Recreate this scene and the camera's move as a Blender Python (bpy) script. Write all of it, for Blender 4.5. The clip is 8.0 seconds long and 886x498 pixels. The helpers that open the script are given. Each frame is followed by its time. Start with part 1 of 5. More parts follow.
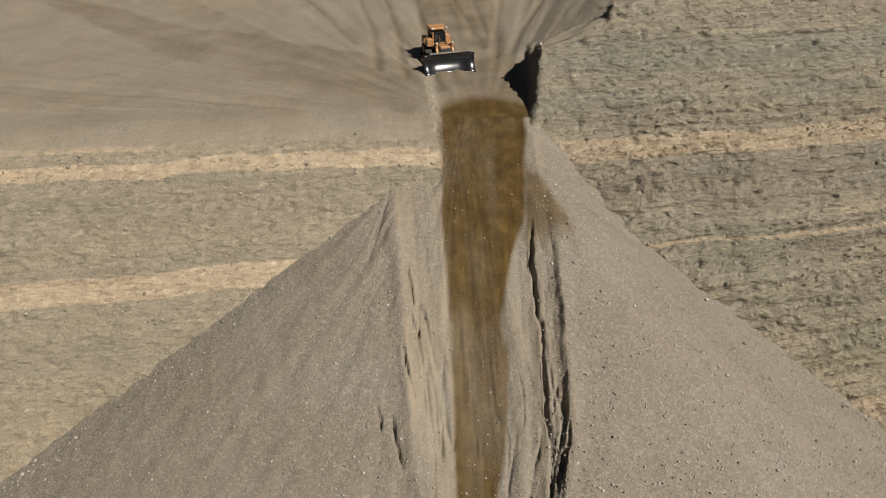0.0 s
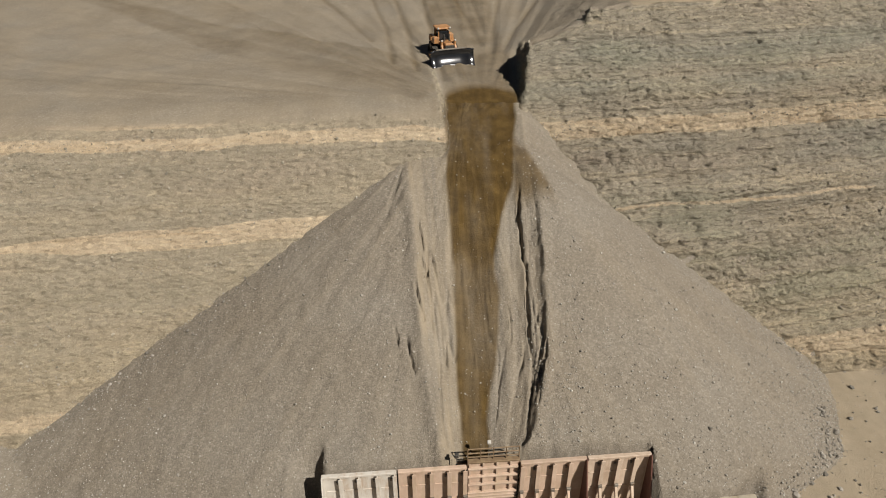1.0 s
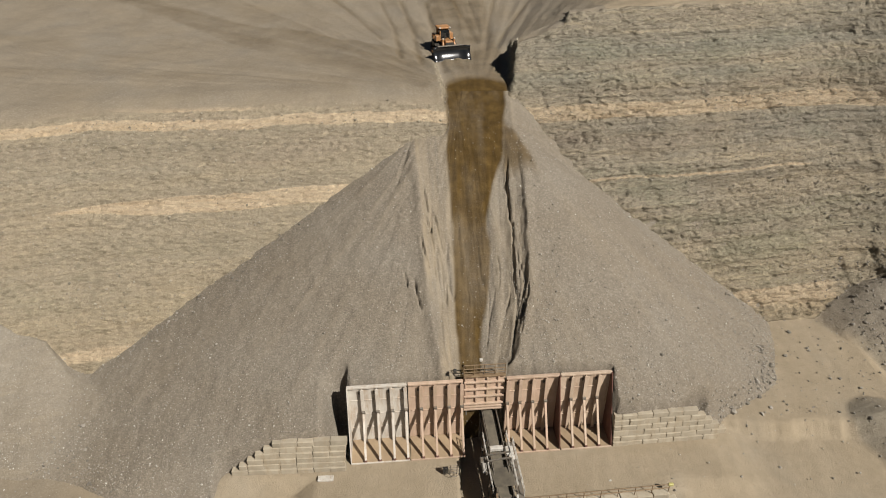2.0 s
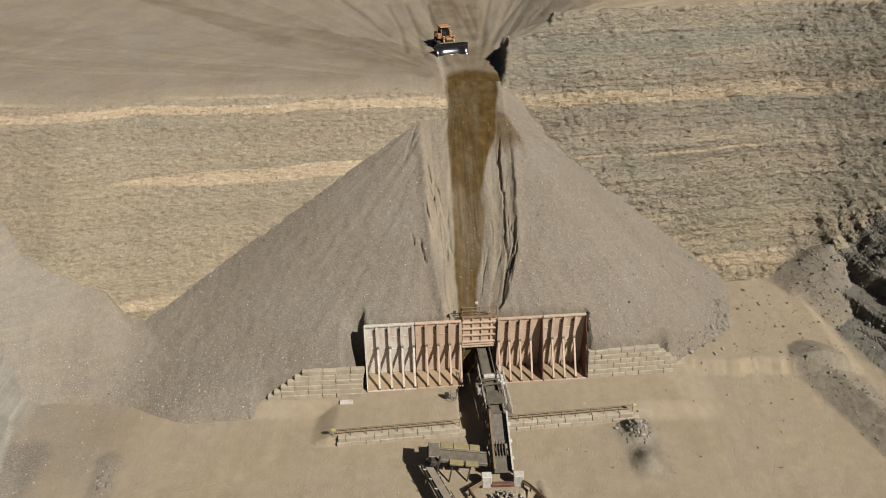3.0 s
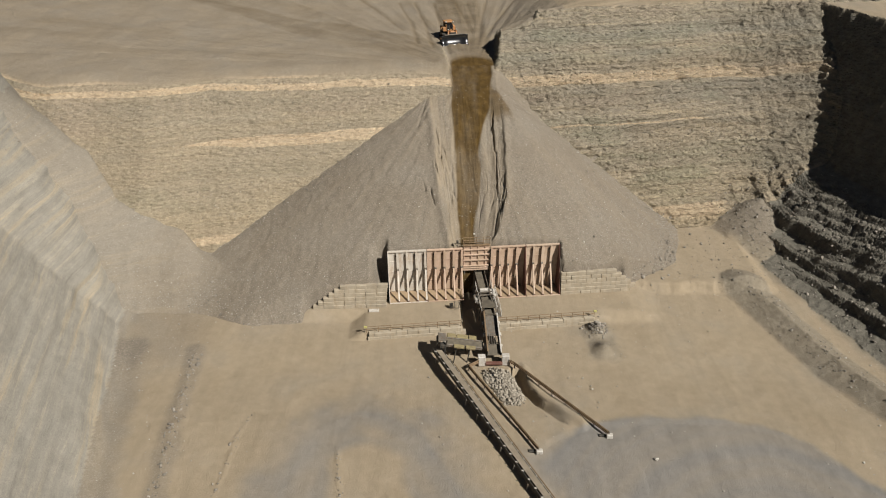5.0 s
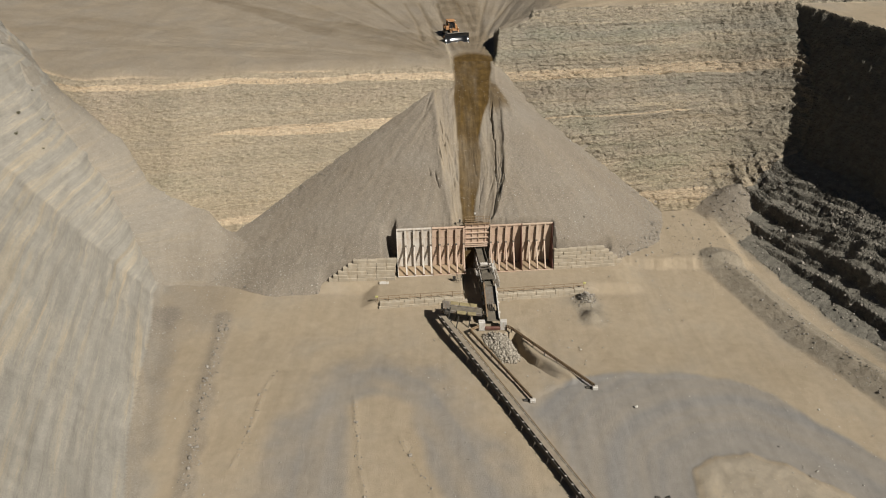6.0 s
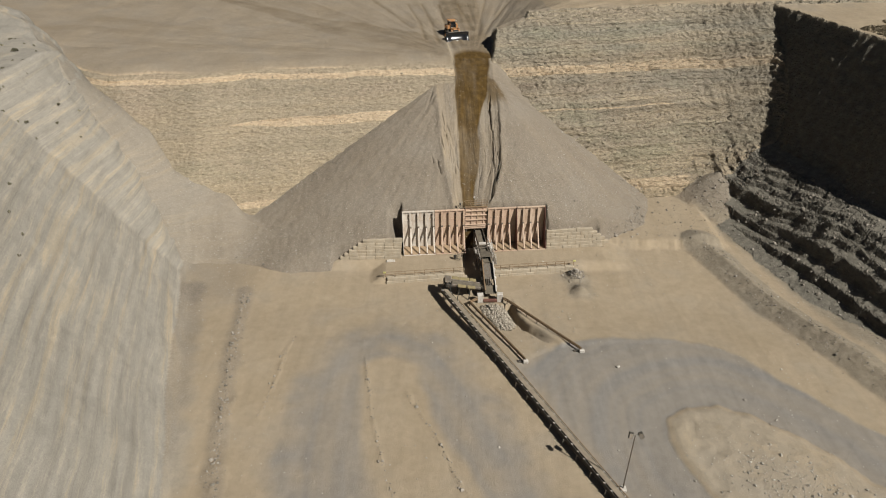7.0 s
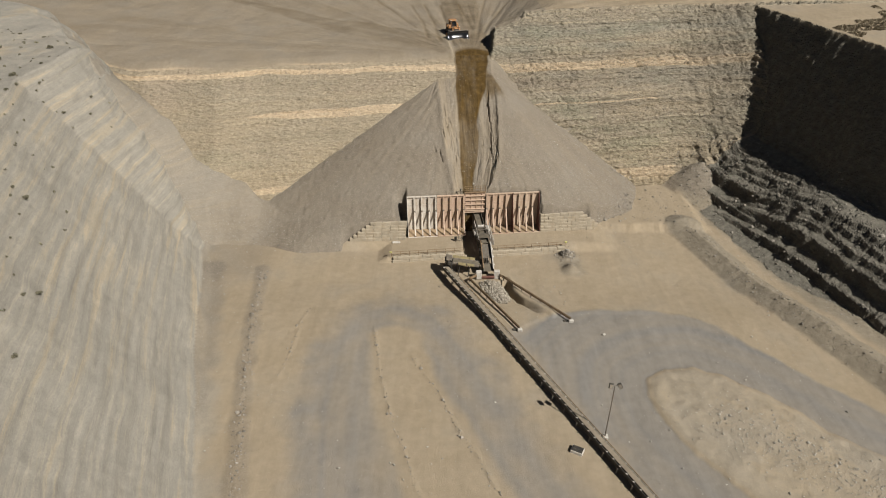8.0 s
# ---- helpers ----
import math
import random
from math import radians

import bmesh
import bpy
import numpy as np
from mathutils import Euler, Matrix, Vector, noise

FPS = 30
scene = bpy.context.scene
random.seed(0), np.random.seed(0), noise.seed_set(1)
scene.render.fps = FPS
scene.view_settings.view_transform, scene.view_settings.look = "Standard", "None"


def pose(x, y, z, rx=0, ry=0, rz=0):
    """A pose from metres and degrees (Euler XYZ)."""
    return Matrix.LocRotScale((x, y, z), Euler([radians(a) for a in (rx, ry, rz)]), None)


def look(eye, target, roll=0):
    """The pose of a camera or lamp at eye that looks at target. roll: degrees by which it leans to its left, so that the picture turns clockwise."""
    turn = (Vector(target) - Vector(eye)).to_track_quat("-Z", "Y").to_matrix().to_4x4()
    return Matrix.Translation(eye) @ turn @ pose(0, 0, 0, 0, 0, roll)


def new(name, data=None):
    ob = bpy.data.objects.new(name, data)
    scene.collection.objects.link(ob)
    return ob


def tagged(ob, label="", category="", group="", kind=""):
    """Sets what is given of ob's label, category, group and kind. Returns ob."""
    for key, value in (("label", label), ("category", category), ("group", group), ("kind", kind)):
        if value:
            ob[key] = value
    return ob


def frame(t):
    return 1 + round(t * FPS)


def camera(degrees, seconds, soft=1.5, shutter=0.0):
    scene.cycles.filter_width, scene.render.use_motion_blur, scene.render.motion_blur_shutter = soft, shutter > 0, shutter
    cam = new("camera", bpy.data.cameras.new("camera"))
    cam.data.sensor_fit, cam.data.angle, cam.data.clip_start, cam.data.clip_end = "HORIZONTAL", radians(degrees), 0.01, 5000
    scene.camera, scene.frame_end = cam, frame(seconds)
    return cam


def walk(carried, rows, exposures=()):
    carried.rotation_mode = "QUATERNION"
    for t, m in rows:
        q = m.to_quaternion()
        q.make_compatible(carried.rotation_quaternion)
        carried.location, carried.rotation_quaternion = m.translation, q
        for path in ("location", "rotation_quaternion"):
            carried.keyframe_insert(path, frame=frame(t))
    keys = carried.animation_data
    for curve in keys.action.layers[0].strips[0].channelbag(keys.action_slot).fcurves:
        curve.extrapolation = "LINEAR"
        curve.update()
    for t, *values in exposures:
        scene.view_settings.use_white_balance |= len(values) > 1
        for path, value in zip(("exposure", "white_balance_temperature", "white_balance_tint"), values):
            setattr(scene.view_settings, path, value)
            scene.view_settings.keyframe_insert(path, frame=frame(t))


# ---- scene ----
cam = camera(66.6, 8.0, soft=1.0)
PATH = [
    (0, (-0.070, -0.415, 56.013), (-0.085, 1.274, 54.942), -0.6),
    (0.5, (-0.204, -7.398, 57.709), (-0.221, -5.708, 56.639), -0.5),
    (1, (-0.358, -15.063, 59.983), (-0.375, -13.377, 58.908), -0.4),
    (1.5, (-0.417, -22.887, 62.103), (-0.433, -21.202, 61.026), -0.3),
    (3, (-0.740, -46.599, 67.428), (-0.751, -44.909, 66.358), -0.2),
    (3.5, (-0.878, -54.420, 69.225), (-0.889, -52.731, 68.155), -0.2),
    (4, (-1.125, -60.905, 70.655), (-1.135, -59.216, 69.583), -0.2),
    (4.5, (-1.419, -68.081, 72.272), (-1.428, -66.394, 71.199), -0.1),
    (6, (-2.343, -87.660, 76.789), (-2.352, -85.973, 75.715), -0.1),
    (6.5, (-2.748, -93.819, 78.485), (-2.755, -92.133, 77.410), -0.0),
    (7, (-2.904, -100.070, 80.130), (-2.910, -98.385, 79.053), 0.0),
    (7.5, (-3.074, -106.096, 81.528), (-3.080, -104.410, 80.452), -0.0),
    (8, (-3.069, -112.274, 82.918), (-3.077, -110.588, 81.842), -0.0),
]
walk(cam, [(t, look(eye, target, roll)) for t, eye, target, roll in PATH])

# ---- light ----
SUN_DIR = Vector((8.75, -7.65, 11.3)).normalized()
world = bpy.data.worlds.new("sky")
scene.world = world
world.use_nodes = True
wn = world.node_tree
sky = wn.nodes.new("ShaderNodeTexSky")
sky.sky_type, sky.sun_disc = "NISHITA", False
sky.sun_elevation, sky.sun_rotation = radians(44.2), radians(131.2)
wn.links.new(sky.outputs[0], wn.nodes["Background"].inputs[0])
wn.nodes["Background"].inputs[1].default_value = 0.015
sun = new("sun", bpy.data.lights.new("sun", "SUN"))
sun.data.energy, sun.data.angle, sun.data.color = 5.0, radians(0.5), (1.0, 0.955, 0.865)
sun.matrix_world = look(SUN_DIR * 200, (0, 0, 0))
scene.view_settings.exposure = 0.52


# ---- noise on arrays ----
def hash_bits(h):
    """Random numbers, 0 to 1, from whole ones that wrap round."""
    h = (h ^ (h >> np.uint32(13))) * np.uint32(1274126177)
    return ((h ^ (h >> np.uint32(16))) & np.uint32(0xFFFF)).astype(np.float32) * np.float32(1 / 65535)


def hash_key(i, factor):
    return np.atleast_1d(i).astype(np.int64).astype(np.uint32) * np.uint32(factor)


def hash3(i, j, k):
    return hash_bits(hash_key(i, 374761393) + hash_key(j, 668265263) + hash_key(k, 1442695041))


def vnoise(x, y, z=0.0, seed=0):
    """Smooth value noise, -1 to 1, on arrays."""
    cells, parts = [], []
    for a, factor in ((x, 374761393), (y, 668265263), (np.asarray(z, float) + seed * 17.3, 1442695041)):
        a = np.atleast_1d(np.asarray(a, float))
        i = np.floor(a)
        f = (a - i).astype(np.float32)
        f = f * f * (3 - 2 * f)
        key = hash_key(i, factor)
        cells.append((key, key + np.uint32(factor)))
        parts.append((1 - f, f))
    out = 0
    for b in (0, 1):
        for c in (0, 1):
            rest, w = cells[1][b] + cells[2][c], parts[1][b] * parts[2][c]
            out = out + w * (hash_bits(cells[0][0] + rest) * parts[0][0] + hash_bits(cells[0][1] + rest) * parts[0][1])
    out = out * 2 - 1
    return out[0] if np.ndim(x) == np.ndim(y) == np.ndim(z) == 0 else out.astype(float)


def fbm(x, y, z=0.0, octaves=4, seed=0, gain=0.5):
    total, amp = 0, 1.0
    for o in range(octaves):
        total = total + amp * vnoise(x * 2 ** o, y * 2 ** o, np.asarray(z) * 2 ** o, seed + o * 7)
        amp *= gain
    return total


def step(a, b, x):
    t = np.clip((x - a) / (b - a), 0, 1)
    return t * t * (3 - 2 * t)


def smooth_max(a, b, k):
    h = np.clip(0.5 + 0.5 * (a - b) / k, 0, 1)
    return b * (1 - h) + a * h + k * h * (1 - h)


def line_distance(x, y, pts):
    """Distance from a polyline, on arrays."""
    best = np.full(np.shape(x), 1e9)
    for (ax, ay), (bx, by) in zip(pts, pts[1:]):
        dx, dy = bx - ax, by - ay
        t = np.clip(((x - ax) * dx + (y - ay) * dy) / (dx * dx + dy * dy), 0, 1)
        best = np.minimum(best, np.hypot(x - ax - t * dx, y - ay - t * dy))
    return best


def worley(u, v, seed=0):
    """Random value (-1 to 1) of the nearest cell and the distance to the next one, on arrays."""
    u, v = np.broadcast_arrays(np.asarray(u, float), np.asarray(v, float))
    i, j = np.floor(u).astype(np.int64), np.floor(v).astype(np.int64)
    near, second, value = np.full(u.shape, 9.0), np.full(u.shape, 9.0), np.zeros(u.shape)
    for a in (-1, 0, 1):
        for b in (-1, 0, 1):
            d = np.hypot(i + a + hash3(i + a, j + b, seed * 3 + 1) - u, j + b + hash3(i + a, j + b, seed * 3 + 2) - v)
            closer = d < near
            second = np.where(closer, near, np.minimum(second, d))
            value = np.where(closer, hash3(i + a, j + b, seed * 3 + 3), value)
            near = np.where(closer, d, near)
    return value * 2 - 1, second - near


def inside(x, y, pts):
    """Distance into a closed outline: above zero within it, below zero outside, on arrays."""
    odd = np.zeros(np.shape(x), bool)
    for (ax, ay), (bx, by) in zip(pts, pts[1:] + pts[:1]):
        if ay != by:
            odd ^= ((ay > y) != (by > y)) & (x < (bx - ax) * (y - ay) / (by - ay) + ax)
    return np.where(odd, 1, -1) * line_distance(x, y, pts + pts[:1])


# ---- the lie of the land ----
WALL = (-12.17, 26.06, 5.18)          # foot of the bin wall: x, y, turn in degrees
CA, SA = math.cos(radians(WALL[2])), math.sin(radians(WALL[2]))


def to_wall(x, y):
    dx, dy = x - WALL[0], y - WALL[1]
    return dx * CA + dy * SA, -dx * SA + dy * CA


def from_wall(u, v, z=0.0):
    return Vector((WALL[0] + u * CA - v * SA, WALL[1] + u * SA + v * CA, z))


def right_wall_distance(x, y):
    return (x - 64) * 0.947 + (y - 50) * 0.322


ROAD_EDGE = [(8.6, -12), (14.2, -7.7), (20, -5.2), (28.6, -4.4), (39.5, -4.6), (47.3, -7.6), (52.4, -13.1), (57.1, -19), (61.3, -24.4), (67.3, -30.2), (84, -47), (115, -78), (115, -140), (70, -140), (44, -84), (27, -50), (15, -27)]
MOUND_EDGE = [(70, -46.5), (62.1, -39.7), (58.2, -36.3), (55.1, -31.8), (51.3, -28.2), (45.5, -23.8), (41.5, -21.7), (36.4, -22.5), (32.6, -24.8), (31.7, -28.9), (32.9, -34.7), (35.5, -40), (38.3, -44.2), (46, -56), (60, -78), (95, -115), (100, -78)]
LOOP_EDGE = [(-26, -58), (-27.8, -44.2), (-29.2, -33.8), (-29.2, -17.1), (-26.6, -8.2), (-22.8, -2.6), (-15.2, 1.9), (-8.4, 0), (-1.7, -4.4), (4.3, -15.6), (10, -29), (17.3, -44), (35, -80), (-22, -80)]
LOOP_CORE = [(-10.1, -44.1), (-14.4, -31.5), (-16, -22.7), (-17, -12.8), (-12.2, -9.6), (-7.9, -13.3), (-5.6, -24), (0.6, -35.9), (4.4, -44.1), (20, -75), (2, -80)]
RIDGES = [[(-16.9, -10.1), (-14.8, -22.8), (-12.2, -33.1), (-9.1, -42.0), (-5, -55)], [(-9.3, -18.6), (-4.1, -28.6), (-0.9, -36.5), (2.1, -42.0), (7, -54)], [(-30.6, -4), (-31.4, -8.5), (-31.5, -15.7), (-32.4, -24.1)]]
TOE = [(-55, 12), (-49, -17), (-46, -39), (-43, -60)]
BERM = [(54.5, 29.5), (56.5, 25), (61, 9.5), (65.5, -2.5), (70, -13), (75, -24), (80.5, -36), (94, -66)]
WINDROW = [(-43.5, 11), (-42.4, 2), (-40, -14), (-37.9, -27.6), (-33.6, -49.3), (-28, -75)]
SWATH = [(-100, 141), (-53.7, 101.8), (-31, 80), (-19.1, 70.5), (-13.7, 67.3), (-8.7, 65), (-4, 63.5), (-1.5, 68), (-3, 77), (-6, 81), (-10, 83.3), (-16.5, 86.3), (-23.5, 90.2), (-39, 98.8), (-65.6, 119.8), (-104, 150)]
RUTS = [[(-14.5, 115), (-10.2, 94), (-8.7, 83), (-8, 77)], [(-10.3, 115), (-6.5, 91), (-5.5, 81), (-4.5, 74)], [(-5.2, 115), (-3.1, 93.6), (-1.9, 80.7), (-1, 72)], [(0.8, 114), (3.1, 96.5), (4.4, 86)], [(3.6, 114), (4.5, 103), (5.2, 92)],
        [(9.5, 120), (6.6, 94), (5.6, 82)], [(18, 118), (10, 93), (7.4, 82)], [(-26, 120), (-17, 100), (-12, 88)]]
LANE = [(-2.4, 122), (-0.6, 100), (1.2, 84), (3.4, 66)]


def front_wall_y(x):
    return 16.1 + 0.116 * x


def floor_height(x, y):
    low = -1.3 * step(-12, 8, y)
    low = low - 0.5 * step(30, 60, x) * step(-10, 15, y)
    terrace = step(-0.15, 0.15, y - front_wall_y(x)) * step(-19, -15, x) * step(30, 24.3, x)
    terrace = np.maximum(terrace, step(18.5, 21, y) * step(-31, -25, x) * step(38, 31, x))
    terrace = np.maximum(terrace, step(27.6, 29.8, y + 0.5 * fbm(x * 0.4, 0.4, seed=9)) * step(29, 33, x) * step(62, 58, x))
    channel = step(0.8, 1.1, x) * step(6.75, 6.5, x) * step(29, 28.5, y) * step(9, 15, y)
    z = low * (1 - terrace)
    z = z * (1 - channel) - 1.25 * channel
    z = z + 1.9 * np.clip(1 - line_distance(x, y, BERM) / 4.4, 0, 1) * (0.95 + 0.07 * fbm(x * 0.5, y * 0.5, seed=3))
    z = z + 0.28 * np.clip(1 - line_distance(x, y, WINDROW) / 1.9, 0, 1) * (0.7 + 0.6 * fbm(x * 0.5, y * 0.5, seed=4))
    z = z + 1.6 * np.exp(-((x - 24.5) / 1.5) ** 2 - ((y - 16.4) / 1.5) ** 2) + 1.5 * np.exp(-((x - 24.6) / 1.5) ** 2 - ((y - 11.2) / 1.7) ** 2)
    isle = inside(x, y, MOUND_EDGE) + 0.5 * fbm(x * 0.35, y * 0.35, octaves=3, seed=5)
    z = z + step(-0.4, 1.6, isle) * (0.3 + 0.35 * step(2, 9, isle) + 0.16 * fbm(x * 0.45, y * 0.45, octaves=4, seed=5))
    z = z - 0.16 * step(0.2, 1.4, inside(x, y, ROAD_EDGE)) * step(0.1, -0.6, isle)
    # the dug trench by the rock heap
    trench = line_distance(x, y, [(9.7, 6.2), (10.6, 2.0), (12.5, -1.0), (14.7, -3.4), (16.6, -5.7)])
    z = z - 1.7 * step(1.0, 0.5, trench + 0.25 * fbm(x * 0.6, y * 0.6, octaves=3, seed=6)) * step(17.0, 12.5, x)
    z = z + 0.4 * step(0.2, 1.1, x - np.interp(-y, [-6.2, -2, 1, 3.4, 5.7, 9], [9.9, 10.8, 12.7, 14.9, 16.8, 19])) * step(2.6, 1.6, trench) * (y > -7)
    for line in RIDGES:
        z = z + 0.16 * np.clip(1 - line_distance(x, y, line) / 0.5, 0, 1) * (0.5 + 0.9 * fbm(x * 0.5, y * 0.5, seed=4))
    # scree fan in the pit's corner
    z = np.maximum(z, 5.6 - 0.52 * np.hypot(x - 65.5, y - 52.5) + 0.2 * fbm(x * 0.4, y * 0.4, seed=7))
    return z + 0.10 * fbm(x * 0.12, y * 0.12, octaves=3, seed=8)


LEFT_PROFILE = ([20, 30, 33, 36.9, 42.5, 48.8, 53, 57.5, 75, 120], [-12, -4, 0, 6, 13, 21, 26, 31.2, 50, 95])
RIGHT_PROFILE = ([30, 43, 46, 48.5, 55.4, 59, 68, 78, 100, 140], [-25, -4, 0, 3.6, 15.2, 20, 29.5, 39.3, 60, 95])


def right_set_back(x):
    return np.interp(x, [20, 35, 58, 80], [0, 1.5, 4.0, 3.0])


def face_height(x, y):
    """The high benched face, with the benches on top of it."""
    wob = 0.9 * fbm(x * 0.06, 3.3, octaves=3, seed=11)
    shift = np.interp(x, [-130, -100, -93, -86, -78, -70, -60, -48, -16, 5], [12, 6.0, 2.0, -2.0, -5.0, -4.5, -4.6, -1.9, 1.3, 3.0])
    left = np.interp(y - shift + wob, *LEFT_PROFILE)
    right = np.interp(y - (x - 35) * 0.10 - right_set_back(x) + wob * 1.3, *RIGHT_PROFILE)
    w = step(3, 10, x)
    rise = left * (1 - w) + right * w
    edge = 8.6 + 0.35 * fbm(y * 0.6, 1.0, seed=12)
    left_top = 31.4 + 0.012 * (y - 60) + 0.25 * fbm(x * 0.07, y * 0.07, seed=13)
    plateau = 39.3 + 0.25 * fbm(x * 0.1, y * 0.1, seed=15)
    bank = np.interp(x, [8, 9, 17.2, 18.2], [34.4, 35.2, 37.8, 39.3]) + 0.2 * fbm(x * 0.1, y * 0.1, seed=14)
    bank = np.where(x > 17.9, plateau, bank)
    near = left_top + (bank - left_top) * step(-0.25, 0.35, x - edge)
    far = left_top + (plateau - left_top) * step(3, 30, x - 0.2 * (y - 80))
    back = step(72.5, 80, y - 0.35 * (x - 9))
    top = near * (1 - back) + far * back
    z = -smooth_max(-rise, -top, 4.0 * (1 - w) + 0.5)
    # the dozing slot that breaks through the lip
    mid, half = 4.1 - 0.03 * (y - 57), 4.2 + 0.10 * np.maximum(0, y - 60)
    slot = step(half + 0.9, half - 0.2, np.abs(x - mid))
    lane = np.interp(y, [40, 50, 56, 58, 66, 71, 78, 90], [8, 19, 25.5, 27.0, 29.9, 30.9, 31.2, 31.6])
    cut = slot * step(86, 74, y)
    return np.minimum(z, z * (1 - cut) + np.minimum(z, lane) * cut)


LEDGE_FAR = ([-30, -6.5, -1.5, -1.2, 3.0, 3.5, 6.0, 6.2, 8.0, 8.2, 10.0, 10.3, 12.0, 14.0, 18.0, 19.5, 24, 30.0, 31.0, 60, 200],
             [-16, -1.7, -0.5, 1.1, 2.1, 4.8, 5.4, 6.1, 6.7, 7.5, 8.1, 8.9, 9.4, 10.0, 11.0, 13.0, 23.0, 36.4, 38.6, 39.4, 42])
LEDGE_NEAR = ([-30, -7.5, -3.6, -3.3, -0.4, 0.1, 2.0, 2.2, 4.0, 4.3, 6.0, 6.3, 9.0, 13.0, 18.0, 19.5, 24, 30.0, 31.0, 60, 200],
              [-16, -1.7, -0.4, 1.4, 2.6, 5.4, 6.3, 7.2, 8.0, 8.9, 9.5, 10.3, 10.9, 11.3, 11.8, 13.0, 23.0, 36.4, 38.6, 39.4, 42])


def right_wall_height(x, y):
    x, y = np.atleast_1d(x), np.atleast_1d(y)
    along = (y - 50) * 0.947 - (x - 64) * 0.322
    s = right_wall_distance(x, y) + 0.9 * fbm(x * 0.05, y * 0.05, 0, octaves=3, seed=21) + 0.45 * fbm(along * 0.35, 0.5, octaves=3, seed=23) + 0.14 * fbm(x * 0.7, y * 0.7, octaves=2, seed=24)
    s = s + (1.1 * fbm(along * 0.11, s * 0.16, octaves=3, seed=25) + 0.4 * fbm(x * 0.3, y * 0.3, octaves=3, seed=26)) * step(15, 10, s) * step(-4, 3, s)
    on = (s > 3.2) & (s < 15)
    block, joint = worley(along[on] * 0.42, s[on] * 0.75, seed=27)
    s = np.array(s)
    s[on] += (0.75 * block - 0.5 * step(0.16, 0.02, joint)) * step(3.2, 4.4, s[on]) * step(15, 11, s[on])
    s = s + 4.5 * step(-12, -30, along) * step(11.5, 15, s)
    far = np.interp(s, LEDGE_FAR[0], LEDGE_FAR[1])
    near = np.interp(s, LEDGE_NEAR[0], LEDGE_NEAR[1])
    z = near + (far - near) * step(-38, -8, along)
    return np.minimum(z, 39.4 - 0.8 * step(66, 80, x) + 0.3 * fbm(x * 0.08, y * 0.08, seed=22))


def hill_height(x, y):
    s = -1.37 * (x + 59.4) - 0.391 * np.minimum(y - 17.6, 0) + 0.10 * np.maximum(y - 17.6, 0)
    s = s + 1.2 * fbm(x * 0.05, y * 0.05, octaves=3, seed=31)
    s = np.minimum(s, 25 + 0.38 * s)
    top = 39.5 + 0.6 * fbm(x * 0.06, y * 0.06, seed=32)
    back = np.maximum(0, y - slide_edge(x) + 6 + 1.2 * fbm(x * 0.1, y * 0.1, seed=33))
    return np.minimum(s, top) - 0.62 * back * back / (back + 12.0) - 0.09 * np.maximum(0, back - 8) ** 2


def slide_edge(x):
    """Where the hill meets the gravel slide."""
    return np.interp(x, [-130, -115, -104, -92, -84, -77, -70.4, -63.6, -60, -48, -30], [92, 80, 66, 49.5, 40.5, 36.5, 33.5, 26, 22, 12, 0])


def chute_height(x, y):
    """The smooth gravel slide that lies flush between the hill and the face."""
    lo = slide_edge(x)
    wide = np.interp(x, [-115, -98, -84, -73, -64, -52], [4, 9, 10.5, 10, 11.5, 20])
    low, high = hill_height(x, lo), face_height(x, lo + wide)
    t = (y - lo) / wide
    z = low + (high - low) * np.clip(t, 0, 1) + 1.3 * np.clip(4 * t * (1 - t), 0, 1)
    return z - 1.4 * np.maximum(0, np.maximum(-t, t - 1)) * wide + 0.12 * fbm(x * 0.2, y * 0.2, seed=35)


SLIPS = [(-5.5, 55.8, -7.1, 51.0), (-5.8, 54.0, -7.4, 49.7), (-3.9, 49.9, -2.9, 46.6), (-4.0, 43.4, -2.8, 39.1), (-4.8, 38.4, -3.6, 34.6), (-5.9, 39.0, -5.5, 37.2), (9.5, 39.1, 7.8, 33.4), (9.8, 38.1, 8.4, 33.5), (-3.5, 46.2, -2.5, 44.2)]


